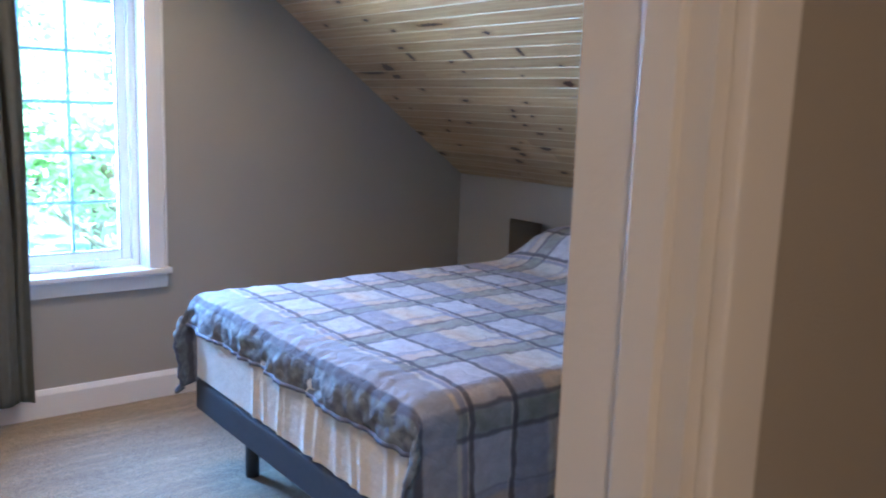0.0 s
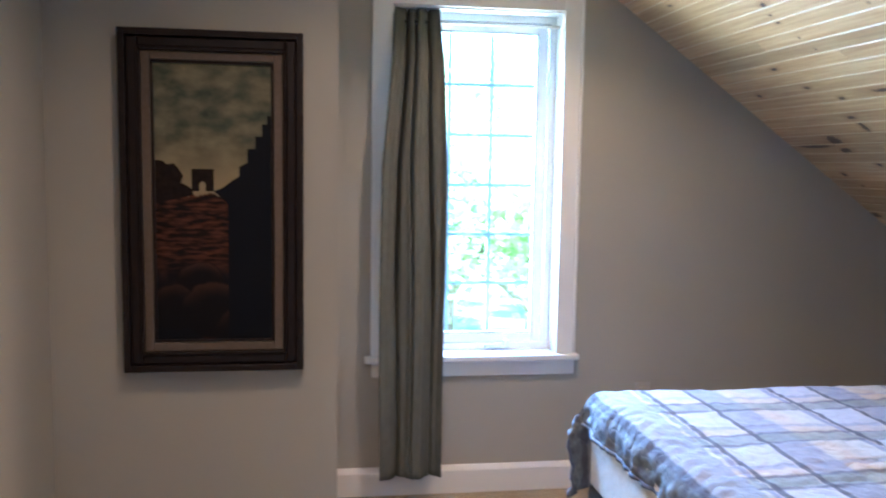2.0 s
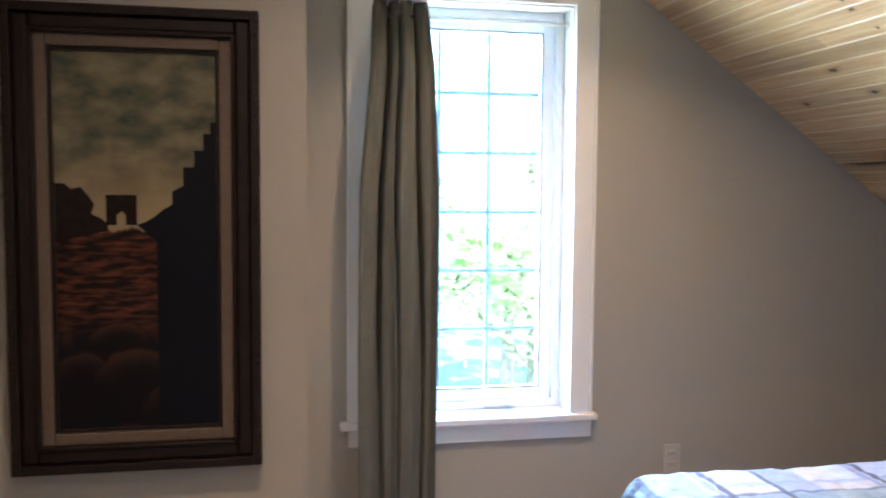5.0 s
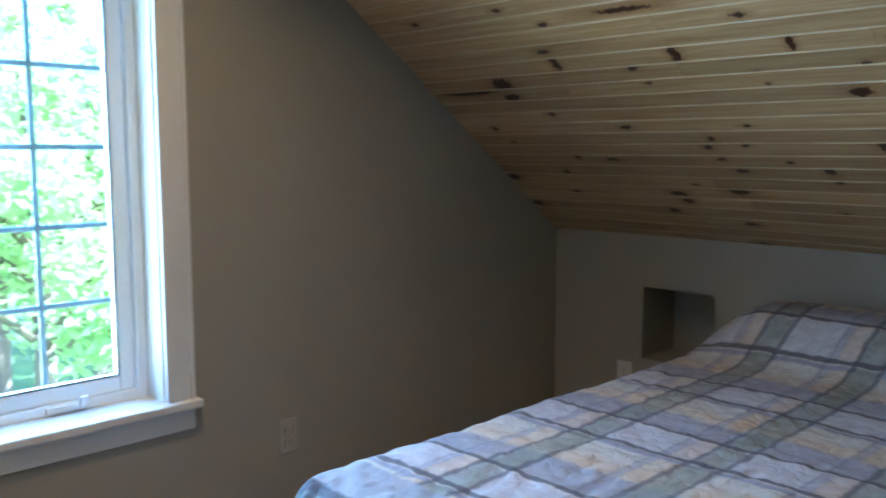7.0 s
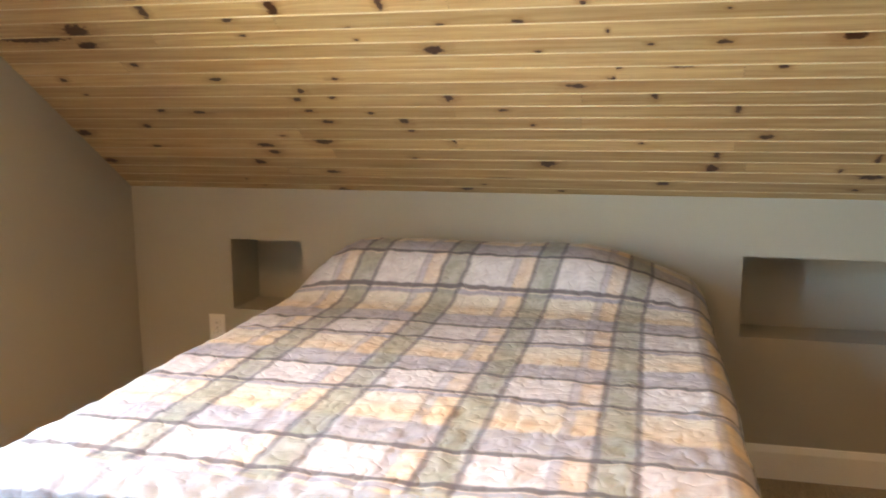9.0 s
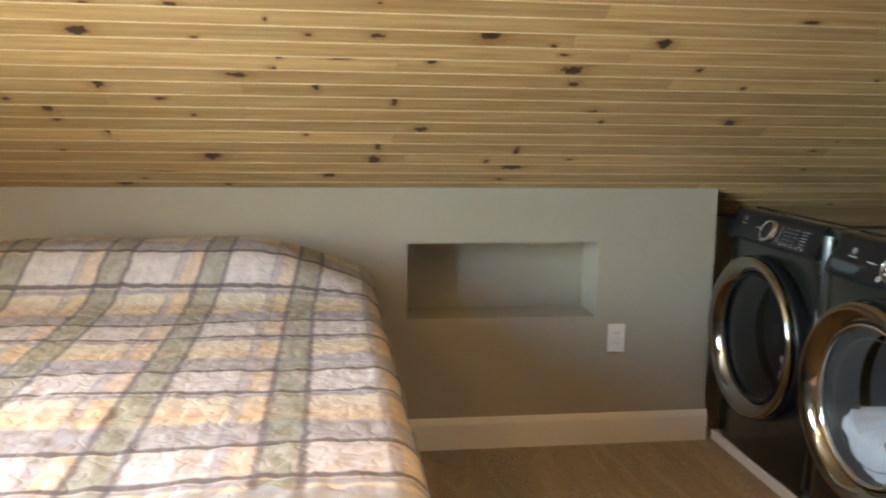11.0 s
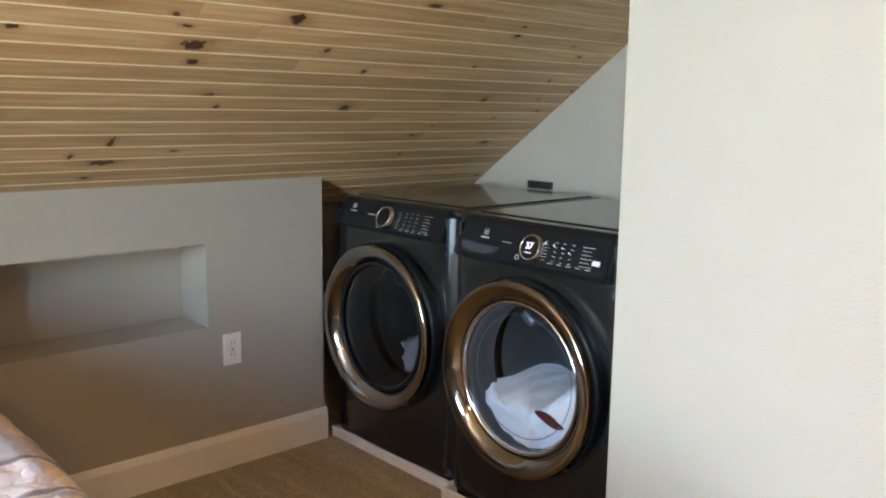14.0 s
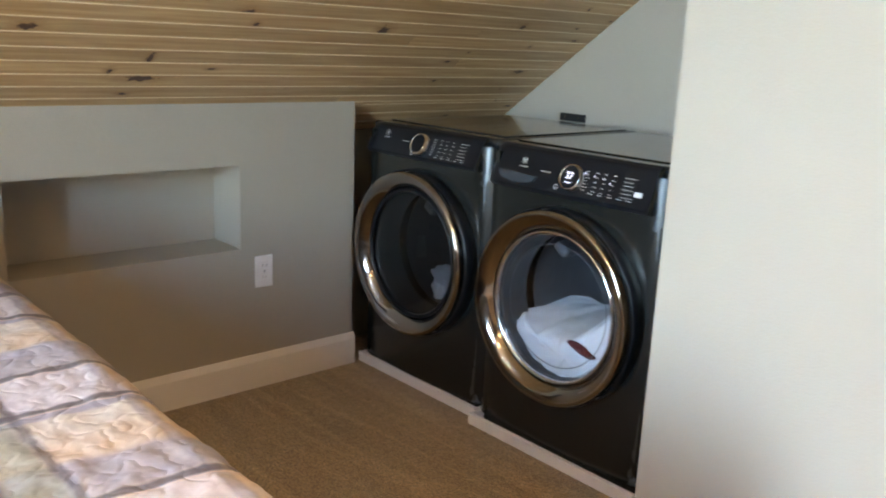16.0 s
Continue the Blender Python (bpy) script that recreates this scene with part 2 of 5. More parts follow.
def pine():
    """Clear-coated knotty pine: colour per board, grain along the board, knots where the mesh's knot_offset says."""
    m = mat("knotty_pine", (0.6, 0.4, 0.2), 0.38)
    n, l = m.node_tree.nodes, m.node_tree.links
    p = n["Principled BSDF"]
    uv = n.new("ShaderNodeUVMap")
    uv.uv_map = "board"
    ko = n.new("ShaderNodeUVMap")
    ko.uv_map = "knot_offset"
    ks = n.new("ShaderNodeUVMap")
    ks.uv_map = "knot_size"
    geo = n.new("ShaderNodeNewGeometry")
    wob = node(m, "ShaderNodeTexNoise", Scale=62.0, Detail=5.0)
    l.new(uv.outputs[0], wob.inputs["Vector"])
    k, s = n.new("ShaderNodeSeparateXYZ"), n.new("ShaderNodeSeparateXYZ")
    l.new(ko.outputs[0], k.inputs[0])
    l.new(ks.outputs[0], s.inputs[0])
    dx, dy = math_node(m, "MULTIPLY", k.outputs[0], s.outputs[1]), k.outputs[1]
    d = math_node(m, "SQRT", math_node(m, "ADD", math_node(m, "MULTIPLY", dx, dx), math_node(m, "MULTIPLY", dy, dy)))
    q = math_node(m, "DIVIDE", d, math_node(m, "ADD", s.outputs[0], 0.0004))
    q = math_node(m, "ADD", q, math_node(m, "MULTIPLY_ADD", wob.outputs["Fac"], 1.9, -0.95))
    core = math_node(m, "SUBTRACT", 1.0, math_node(m, "SMOOTH_MIN", q, 9.0, 0.1), clamp=True)
    core = math_node(m, "MULTIPLY", core, 3.4, clamp=True)
    halo = math_node(m, "MULTIPLY", math_node(m, "SUBTRACT", 1.0, math_node(m, "DIVIDE", q, 2.6), clamp=True), 0.75)
    # grain bends round the knots
    sep = n.new("ShaderNodeSeparateXYZ")
    l.new(uv.outputs[0], sep.inputs[0])
    bend = math_node(m, "MULTIPLY", math_node(m, "DIVIDE", 0.012, math_node(m, "ADD", math_node(m, "MULTIPLY", q, q), 1.0)), 1.0)
    com = n.new("ShaderNodeCombineXYZ")
    l.new(math_node(m, "MULTIPLY", sep.outputs[0], 1.3), com.inputs[0])
    l.new(math_node(m, "ADD", math_node(m, "MULTIPLY", sep.outputs[1], 30.0), math_node(m, "MULTIPLY", bend, 60.0)), com.inputs[1])
    l.new(math_node(m, "MULTIPLY", geo.outputs["Random Per Island"], 37.0), com.inputs[2])
    grain = node(m, "ShaderNodeTexNoise", Scale=2.2, Detail=6.0, Roughness=0.62)
    l.new(com.outputs[0], grain.inputs["Vector"])
    ramp = n.new("ShaderNodeValToRGB")
    e = ramp.color_ramp.elements
    e[0].position, e[0].color = 0.28, (0.35, 0.205, 0.088, 1)
    e[1].position, e[1].color = 0.72, (0.58, 0.415, 0.215, 1)
    l.new(grain.outputs["Fac"], ramp.inputs[0])
    tone = math_node(m, "MULTIPLY_ADD", geo.outputs["Random Per Island"], 0.38, 0.80)
    hs = n.new("ShaderNodeHueSaturation")
    l.new(tone, hs.inputs["Value"])
    l.new(ramp.outputs[0], hs.inputs["Color"])
    com2 = n.new("ShaderNodeCombineXYZ")
    l.new(math_node(m, "MULTIPLY", sep.outputs[0], 0.9), com2.inputs[0])
    l.new(math_node(m, "MULTIPLY", sep.outputs[1], 9.0), com2.inputs[1])
    streak = node(m, "ShaderNodeTexNoise", Scale=1.6, Detail=3.0)
    l.new(com2.outputs[0], streak.inputs["Vector"])
    red = math_node(m, "MULTIPLY", math_node(m, "SUBTRACT", streak.outputs["Fac"], 0.53, clamp=True), 4.0, clamp=True)
    base = mix(m, math_node(m, "MULTIPLY", red, 0.55), hs.outputs[0], (0.40, 0.21, 0.085))
    c = mix(m, halo, base, (0.21, 0.10, 0.035))
    c = mix(m, core, c, (0.042, 0.013, 0.006))
    l.new(c, p.inputs["Base Color"])
    bp = node(m, "ShaderNodeBump", Strength=0.25, Distance=0.002)
    l.new(grain.outputs["Fac"], bp.inputs["Height"])
    l.new(bp.outputs[0], p.inputs["Normal"])
    return m


M["pine"] = pine()
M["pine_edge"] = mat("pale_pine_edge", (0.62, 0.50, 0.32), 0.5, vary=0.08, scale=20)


def quilt():
    """Plaid by cloth coordinates in metres (u along the bed, v across)."""
    m = mat("plaid_quilt", (0.5, 0.5, 0.5), 0.9)
    n, l = m.node_tree.nodes, m.node_tree.links
    p = n["Principled BSDF"]
    uv = n.new("ShaderNodeUVMap")
    uv.uv_map = "cloth"
    wob = node(m, "ShaderNodeTexNoise", Scale=22.0, Detail=2.0)
    l.new(uv.outputs[0], wob.inputs["Vector"])
    sep = n.new("ShaderNodeSeparateXYZ")
    l.new(uv.outputs[0], sep.inputs[0])
    w = math_node(m, "MULTIPLY_ADD", wob.outputs["Fac"], 0.016, -0.008)
    U = math_node(m, "ADD", sep.outputs[0], w)
    V = math_node(m, "ADD", sep.outputs[1], w)

    def band(x, period, at, width, soft=0.004):
        f = math_node(m, "MULTIPLY", math_node(m, "PINGPONG", math_node(m, "SUBTRACT", x, at), period / 2), 1.0)
        r = node(m, "ShaderNodeMapRange")
        r.inputs["From Min"].default_value, r.inputs["From Max"].default_value = width / 2 + soft, width / 2 - soft
        l.new(f, r.inputs["Value"])
        return r.outputs[0]

    def ripple(scale, detail=4.0):
        t = node(m, "ShaderNodeTexNoise", Scale=scale, Detail=detail)
        l.new(uv.outputs[0], t.inputs["Vector"])
        return t.outputs["Fac"]

    white, lav, orange, sage, dark = (0.50, 0.485, 0.525), (0.30, 0.30, 0.365), (0.56, 0.42, 0.29), (0.235, 0.25, 0.21), (0.085, 0.08, 0.10)
    PU, PV = 0.465, 0.31
    cream = (0.54, 0.51, 0.47)
    warm = math_node(m, "MULTIPLY", math_node(m, "MULTIPLY_ADD", ripple(11.0), 1.6, -0.25, clamp=True), band(U, PU, 0.390, 0.085, 0.03))
    c = mix(m, warm, cream, orange)
    c = mix(m, band(U, PU, 0.155, 0.145), c, white)
    c = mix(m, math_node(m, "MULTIPLY", band(V, PV, 0.068, 0.058, 0.004), math_node(m, "MULTIPLY_ADD", ripple(12.0), 1.4, -0.15, clamp=True)), c, orange)
    c = mix(m, math_node(m, "MULTIPLY", band(U, PU, 0.4825, 0.110, 0.008), math_node(m, "MULTIPLY_ADD", ripple(19.0), 0.9, 0.40, clamp=True)), c, lav)
    c = mix(m, band(U, PU, 0.252, 0.026, 0.004), c, lav)
    c = mix(m, math_node(m, "MULTIPLY", band(V, PV, 0.104, 0.024), 0.55), c, lav)
    c = mix(m, math_node(m, "MULTIPLY", band(V, PV, 0.116, 0.006), 0.35), c, dark)
    c = mix(m, math_node(m, "MULTIPLY", band(V, PV, 0.0, 0.066, 0.007), math_node(m, "MULTIPLY_ADD", ripple(16.0), 0.9, 0.30, clamp=True)), c, sage)
    for at, wd in ((0.08, 0.016), (0.23, 0.016)):
        c = mix(m, math_node(m, "MULTIPLY", band(U, PU, at, wd + 0.002, 0.003), 0.88), c, dark)
        c = mix(m, math_node(m, "MULTIPLY", band(U, PU, at + 0.013, 0.003, 0.0015), 0.8), c, (0.66, 0.56, 0.46))
    for at in (0.039, -0.039):
        c = mix(m, math_node(m, "MULTIPLY", band(V, PV, at, 0.015, 0.004), 0.74), c, dark)
    # woven border at the foot: slate blue, a dark line, then mottled blue-green
    def past(at, soft=0.004):
        r = node(m, "ShaderNodeMapRange")
        r.inputs["From Min"].default_value, r.inputs["From Max"].default_value = at - soft, at + soft
        l.new(U, r.inputs["Value"])
        return r.outputs[0]
    c = mix(m, math_node(m, "MULTIPLY", past(1.675), 0.85), c, (0.30, 0.315, 0.38))
    c = mix(m, math_node(m, "MULTIPLY", past(1.785), 0.9), c, (0.085, 0.09, 0.12))
    c = mix(m, math_node(m, "MULTIPLY", past(1.812), math_node(m, "MULTIPLY_ADD", ripple(30.0), 2.0, -0.5, clamp=True)), c, (0.26, 0.30, 0.32))
    blot = math_node(m, "MULTIPLY", math_node(m, "MULTIPLY_ADD", ripple(30.0, 2.0), 0.42, 0.58), math_node(m, "MULTIPLY_ADD", ripple(150.0), 0.24, 0.87))
    h = n.new("ShaderNodeVectorMath")
    h.operation = "SCALE"
    l.new(c, h.inputs[0])
    l.new(blot, h.inputs["Scale"])
    l.new(h.outputs[0], p.inputs["Base Color"])
    vo = node(m, "ShaderNodeTexVoronoi", Scale=48.0)
    vo.feature = "SMOOTH_F1"
    l.new(uv.outputs[0], vo.inputs["Vector"])
    bp = node(m, "ShaderNodeBump", Strength=0.42, Distance=0.0045)
    worm = math_node(m, "ABSOLUTE", math_node(m, "SUBTRACT", ripple(24.0, 0.8), 0.5))
    l.new(math_node(m, "ADD", math_node(m, "MULTIPLY", vo.outputs["Distance"], -0.45), math_node(m, "MULTIPLY", math_node(m, "SMOOTH_MIN", worm, 0.10, 0.04), 7.0)), bp.inputs["Height"])
    l.new(bp.outputs[0], p.inputs["Normal"])
    return m


M["quilt"] = quilt()


def painting():
    """A dark evening street under clouds, by u across and v up the canvas."""
    m = mat("oil_painting", (0.1, 0.1, 0.1), 0.5, Specular_IOR_Level=0.15)
    n, l = m.node_tree.nodes, m.node_tree.links
    p = n["Principled BSDF"]
    uv = n.new("ShaderNodeUVMap")
    uv.uv_map = "canvas"
    sep = n.new("ShaderNodeSeparateXYZ")
    l.new(uv.outputs[0], sep.inputs[0])
    x, y = sep.outputs[0], sep.outputs[1]

    def noise_at(sx, sy, scale, detail=5.0):
        mp = n.new("ShaderNodeMapping")
        mp.inputs["Scale"].default_value = (sx, sy, 1)
        l.new(uv.outputs[0], mp.inputs["Vector"])
        t = node(m, "ShaderNodeTexNoise", Scale=scale, Detail=detail)
        l.new(mp.outputs[0], t.inputs["Vector"])
        return t.outputs["Fac"]

    def step(v, a, b):
        r = node(m, "ShaderNodeMapRange")
        r.inputs["From Min"].default_value, r.inputs["From Max"].default_value = a, b
        l.new(v, r.inputs["Value"])
        return r.outputs[0]

    cloud = step(noise_at(1.2, 4.0, 3.0), 0.36, 0.66)
    skyc = mix(m, cloud, (0.035, 0.045, 0.032), (0.17, 0.15, 0.085))
    skyc = mix(m, step(y, 0.75, 0.56), skyc, (0.24, 0.19, 0.10))
    rows = step(noise_at(1.6, 16.0, 4.0), 0.42, 0.66)
    road = mix(m, rows, (0.006, 0.004, 0.003), (0.085, 0.028, 0.014))
    fore = mix(m, step(noise_at(1.5, 2.6, 2.2, 2.0), 0.52, 0.66), (0.004, 0.004, 0.006), (0.030, 0.013, 0.009))
    road = mix(m, step(y, 0.31, 0.24), road, fore)
    for cx, cy, rx, ry, k in ((0.38, 0.22, 0.20, 0.065, 0.9), (0.80, 0.17, 0.22, 0.060, 0.35), (0.15, 0.12, 0.20, 0.085, 0.6), (0.50, 0.11, 0.29, 0.105, 0.8), (0.76, 0.03, 0.26, 0.090, 0.6)):
        ex, ey = math_node(m, "MULTIPLY_ADD", x, 1 / rx, -cx / rx), math_node(m, "MULTIPLY_ADD", y, 1 / ry, -cy / ry)
        d = math_node(m, "SQRT", math_node(m, "ADD", math_node(m, "MULTIPLY", ex, ex), math_node(m, "MULTIPLY", ey, ey)))
        d = math_node(m, "ADD", d, math_node(m, "MULTIPLY_ADD", noise_at(3, 3, 4.0), 0.3, -0.15))
        road = mix(m, step(d, 1.04, 0.98), road, (0.0045, 0.0035, 0.004))
        crest = math_node(m, "MULTIPLY", math_node(m, "MULTIPLY", step(d, 1.02, 0.94), step(d, 0.45, 0.92)), step(ey, 0.05, 0.8))
        road = mix(m, math_node(m, "MULTIPLY", crest, k), road, (0.042, 0.019, 0.012))
    c = mix(m, step(math_node(m, "ADD", y, math_node(m, "MULTIPLY", noise_at(5, 1, 3.0), 0.05)), 0.552, 0.560), road, skyc)
    l.new(c, p.inputs["Base Color"])
    bp = node(m, "ShaderNodeBump", Strength=0.3, Distance=0.002)
    l.new(noise_at(1, 1, 60.0), bp.inputs["Height"])
    l.new(bp.outputs[0], p.inputs["Normal"])
    return m


M["painting"] = painting()
M["paint_dark"] = mat("painted_dark_blue", (0.003, 0.0035, 0.006), 0.5, Specular_IOR_Level=0.15)
M["paint_brown"] = mat("painted_brown", (0.009, 0.005, 0.0035), 0.5, Specular_IOR_Level=0.15, vary=0.5, scale=60)


# ---- mesh helpers ----
def link_bm(name, bm, material, parent=None, smooth=False, m=None):
    me = bpy.data.meshes.new(name)
    bm.normal_update()
    bm.to_mesh(me)
    bm.free()
    for x in (material if isinstance(material, (list, tuple)) else [material]):
        me.materials.append(M[x])
    if smooth:
        me.polygons.foreach_set("use_smooth", [True] * len(me.polygons))
    ob = new(name, me)
    if parent:
        ob.parent = parent
    if m is not None:
        ob.matrix_basis = m
    return ob


def part(name, bm, material, parent, label="", smooth=False):
    return tagged(link_bm(name, bm, material, parent, smooth), label)


def bx(bm, x0, x1, y0, y1, z0, z1, bevel=0.0, seg=2, mi=0):
    r = bmesh.ops.create_cube(bm, size=1, matrix=Matrix.Translation(((x0 + x1) / 2, (y0 + y1) / 2, (z0 + z1) / 2)) @ Matrix.Diagonal((abs(x1 - x0), abs(y1 - y0), abs(z1 - z0), 1)))
    vs = r["verts"]
    fs = {f for v in vs for f in v.link_faces}
    for f in fs:
        f.material_index = mi
    if bevel:
        es = {e for v in vs for e in v.link_edges}
        bmesh.ops.bevel(bm, geom=list(es), offset=bevel, segments=seg, profile=0.5, affect="EDGES")
    return bm


def box(*a, **k):
    return bx(bmesh.new(), *a, **k)


def prism(bm, pts, axis, a, b):
    """A prism from a closed outline: pts in the two other axes, from a to b along axis."""
    def at(p, d):
        return {"x": (d, p[0], p[1]), "y": (p[0], d, p[1]), "z": (p[0], p[1], d)}[axis]
    A, B = [bm.verts.new(at(p, a)) for p in pts], [bm.verts.new(at(p, b)) for p in pts]
    bm.faces.new(A)
    bm.faces.new(B[::-1])
    for i in range(len(pts)):
        j = (i + 1) % len(pts)
        bm.faces.new((A[j], A[i], B[i], B[j]))
    bmesh.ops.recalc_face_normals(bm, faces=bm.faces)
    return bm


def revolve(profile, segs=72, sx=1.0, closed=False):
    """Spin (r, y) about the y axis through the origin; r is in the xz plane."""
    bm = bmesh.new()
    rings = []
    for r, y in profile:
        rings.append([bm.verts.new((r * sx * math.cos(2 * math.pi * i / segs), y, r * math.sin(2 * math.pi * i / segs))) for i in range(segs)])
    pairs = list(zip(rings, rings[1:])) + ([(rings[-1], rings[0])] if closed else [])
    for a, b in pairs:
        for i in range(segs):
            j = (i + 1) % segs
            bm.faces.new((a[i], a[j], b[j], b[i]))
    bmesh.ops.recalc_face_normals(bm, faces=bm.faces)
    return bm


def cyl(bm, x, y, z, r, h, segs=24, axis="z", mi=0):
    rot = {"z": Matrix.Identity(4), "y": Matrix.Rotation(radians(90), 4, "X"), "x": Matrix.Rotation(radians(90), 4, "Y")}[axis]
    r_ = bmesh.ops.create_cone(bm, cap_ends=True, segments=segs, radius1=r, radius2=r, depth=h, matrix=Matrix.Translation((x, y, z)) @ rot)
    for v in r_["verts"]:
        for f in v.link_faces:
            f.material_index = mi
    return bm


def empty(name, at=(0, 0, 0), label="", category="", group="", kind=""):
    ob = new(name)
    ob.empty_display_size = 0.1
    ob.location = at
    return tagged(ob, label, category, group, kind)


def structure(name, bm, material, label, category, smooth=False):
    return tagged(link_bm(name, bm, material, None, smooth), label, category, kind="structure")


# ---- the room's shell ----
def build_shell():
    structure("floor", box(0.6, 5.3, 1.7, 7.5, -0.2, 0.0), "carpet", "taupe brown cut-pile carpet with brushed streaks", "floor")

    # window wall, with the opening
    ox0, ox1, oz0, oz1 = 2.229, 2.999, 0.63, 2.18
    bm = bmesh.new()
    y0, y1 = YW, YW + 0.2
    for a in ((XC, ox0, 0, 2.7), (ox1, 5.3, 0, 2.7), (ox0, ox1, 0, oz0), (ox0, ox1, oz1, 2.7)):
        bx(bm, a[0], a[1], y0, y1, a[2], a[3])
    structure("wall_north", bm, "paint", "greige painted gable wall with a tall window", "wall")

    # knee wall with two niches
    nz0, nz1 = 0.538, 0.84
    nA, nB = (6.389, 6.711), (3.898, 4.664)
    bm = bmesh.new()
    t = XK + 0.32
    bx(bm, XK, t, 3.41, YW, 0, nz0)
    bx(bm, XK, t, 3.41, YW, nz1, KNEE + 0.1)
    for a, b in ((3.41, nB[0]), (nB[1], nA[0]), (nA[1], YW)):
        bx(bm, XK, t, a, b, nz0, nz1)
    for (a, b), d in ((nA, 0.25), (nB, 0.2)):
        bx(bm, XK + d, t, a, b, nz0, nz1)
    structure("wall_east", bm, "paint", "low greige knee wall with two recessed shelves", "wall")

    # closet: back and side walls, strip of wall beside the door
    structure("wall_closet_back", box(3.1, 5.3, YB - 0.1, YB, 0, 2.7), "paint", "greige wall behind the laundry machines", "wall")
    structure("wall_closet_east", box(5.1, 5.2, YB, 3.41, 0, 1.2), "paint", "greige low side wall of the laundry recess", "wall")
    structure("wall_closet_west", box(3.142, 3.262, YB, YH, 0, 2.7), "paint", "greige side wall of the laundry recess", "wall")
    dx0, dx1, dz = 1.44, 2.237, 2.05
    bm = bmesh.new()
    bx(bm, XL - 0.12, dx0, YH, YD, 0, 2.7)
    bx(bm, dx1, 3.262, YH, YD, 0, 2.7)
    bx(bm, dx0, dx1, YH, YD, dz, 2.7)
    structure("wall_south", bm, "paint", "greige partition wall with the doorway", "wall")
    structure("wall_west", box(XL - 0.12, XL, YD, YP + 0.12, 0, 2.7), "paint", "greige painted side wall", "wall")
    bm = bmesh.new()
    bx(bm, XL, XC, YP, YP + 0.12, 0, 2.7)
    bx(bm, XC - 0.12, XC, YP + 0.12, YW + 0.2, 0, 2.7)
    structure("wall_painting", bm, "paint", "greige painted projecting wall that carries the painting", "wall")
    # hall
    bm = bmesh.new()
    bx(bm, 0.6, 3.142, HALL_S - 0.1, HALL_S, 0, 2.7)
    bx(bm, 0.5, 0.6, HALL_S - 0.1, YH, 0, 2.7)
    bx(bm, 0.5, XL - 0.12, YH, YD, 0, 2.7)
    bx(bm, 3.0, 3.142, HALL_S, YB, 0, 2.7)
    structure("wall_hall", bm, "paint", "greige painted hall walls outside the bedroom door", "wall")
    bm = bmesh.new()
    bx(bm, 0.5, 3.142, HALL_S, YH, FLAT, FLAT + 0.1)
    structure("ceiling_hall", bm, "paint", "plain painted hall ceiling", "ceiling")
    # roof above, closes the place
    bm = bmesh.new()
    prism(bm, [(TOPX, FLAT + 0.03), (5.4, KNEE + 0.03 - SLOPE * (5.4 - XK)), (5.4, KNEE + 0.25 - SLOPE * (5.4 - XK)), (TOPX, FLAT + 0.25)], "y", YB - 0.1, YW + 0.2)
    bx(bm, 0.5, TOPX, HALL_S, YW + 0.2, FLAT + 0.11, FLAT + 0.25)
    structure("roof_deck", bm, "bark", "roof boards above the ceiling", "roof")

    # baseboards
    def base(name, x0, x1, y0, y1, label, wall_low=False):
        bm = bmesh.new()
        along_x = x1 - x0 > y1 - y0
        lo, hi = (y0, y1) if along_x else (x0, x1)
        back, front = (lo, hi) if wall_low else (hi, lo)
        d = back - front
        pts = [(back, 0), (front, 0), (front, 0.104), (front + 0.10 * d, 0.1085), (front + 0.62 * d, 0.1255), (front + 0.75 * d, 0.1285), (back, 0.130)]
        prism(bm, pts, "x" if along_x else "y", *((x0, x1) if along_x else (y0, y1)))
        structure(name, bm, "white", label, "baseboard")
    base("baseboard", XC, XK - 0.014, YW - 0.014, YW, "white painted flat baseboard under the window")
    base("baseboard", XK - 0.014, XK, 3.40, YW, "cream white flat baseboard along the knee wall")
    base("baseboard", XL + 0.014, XC, YP - 0.014, YP, "white flat baseboard under the painting")
    base("baseboard", XC, XC + 0.014, YP - 0.014, YW - 0.014, "white flat baseboard on the return wall", True)
    base("baseboard", XL, XL + 0.014, YD, YP, "white flat baseboard on the side wall", True)
    base("baseboard", dx1 + 0.09, 3.262, YD, YD + 0.014, "white flat baseboard on the partition wall", True)

    # door lining, stop and casings
    bm = bmesh.new()
    bx(bm, dx1 - 0.018, dx1, YH - 0.004, YD + 0.004, 0, dz)
    bx(bm, dx0, dx0 + 0.018, YH - 0.004, YD + 0.004, 0, dz)
    bx(bm, dx0 + 0.018, dx1 - 0.018, YH - 0.004, YD + 0.004, dz - 0.018, dz - 0.0005)
    bx(bm, dx1 - 0.030, dx1 - 0.018, YH + 0.02, YH + 0.055, 0, dz - 0.018, bevel=0.002)
    bx(bm, dx0 + 0.018, dx0 + 0.030, YH + 0.02, YH + 0.055, 0, dz - 0.018, bevel=0.002)
    structure("door_1", bm, "white", "cream white painted door frame lining with a stop", "door")
    for nm, ya, yb, r, w in (("trim", YD, YD + 0.016, 0.012, 0.062), ("trim", YH - 0.018, YH, 0.002, 0.062)):
        for a, b, z0, z1 in ((dx1 + r, dx1 + r + w, 0, dz + w), (dx0 - r - w, dx0 - r, 0, dz + w), (dx0 - r, dx1 + r, dz + 0.004, dz + w)):
            structure(nm, box(a, b, ya, yb, z0, z1, bevel=0.003), "white", "cream white flat door casing", "trim")


build_shell()


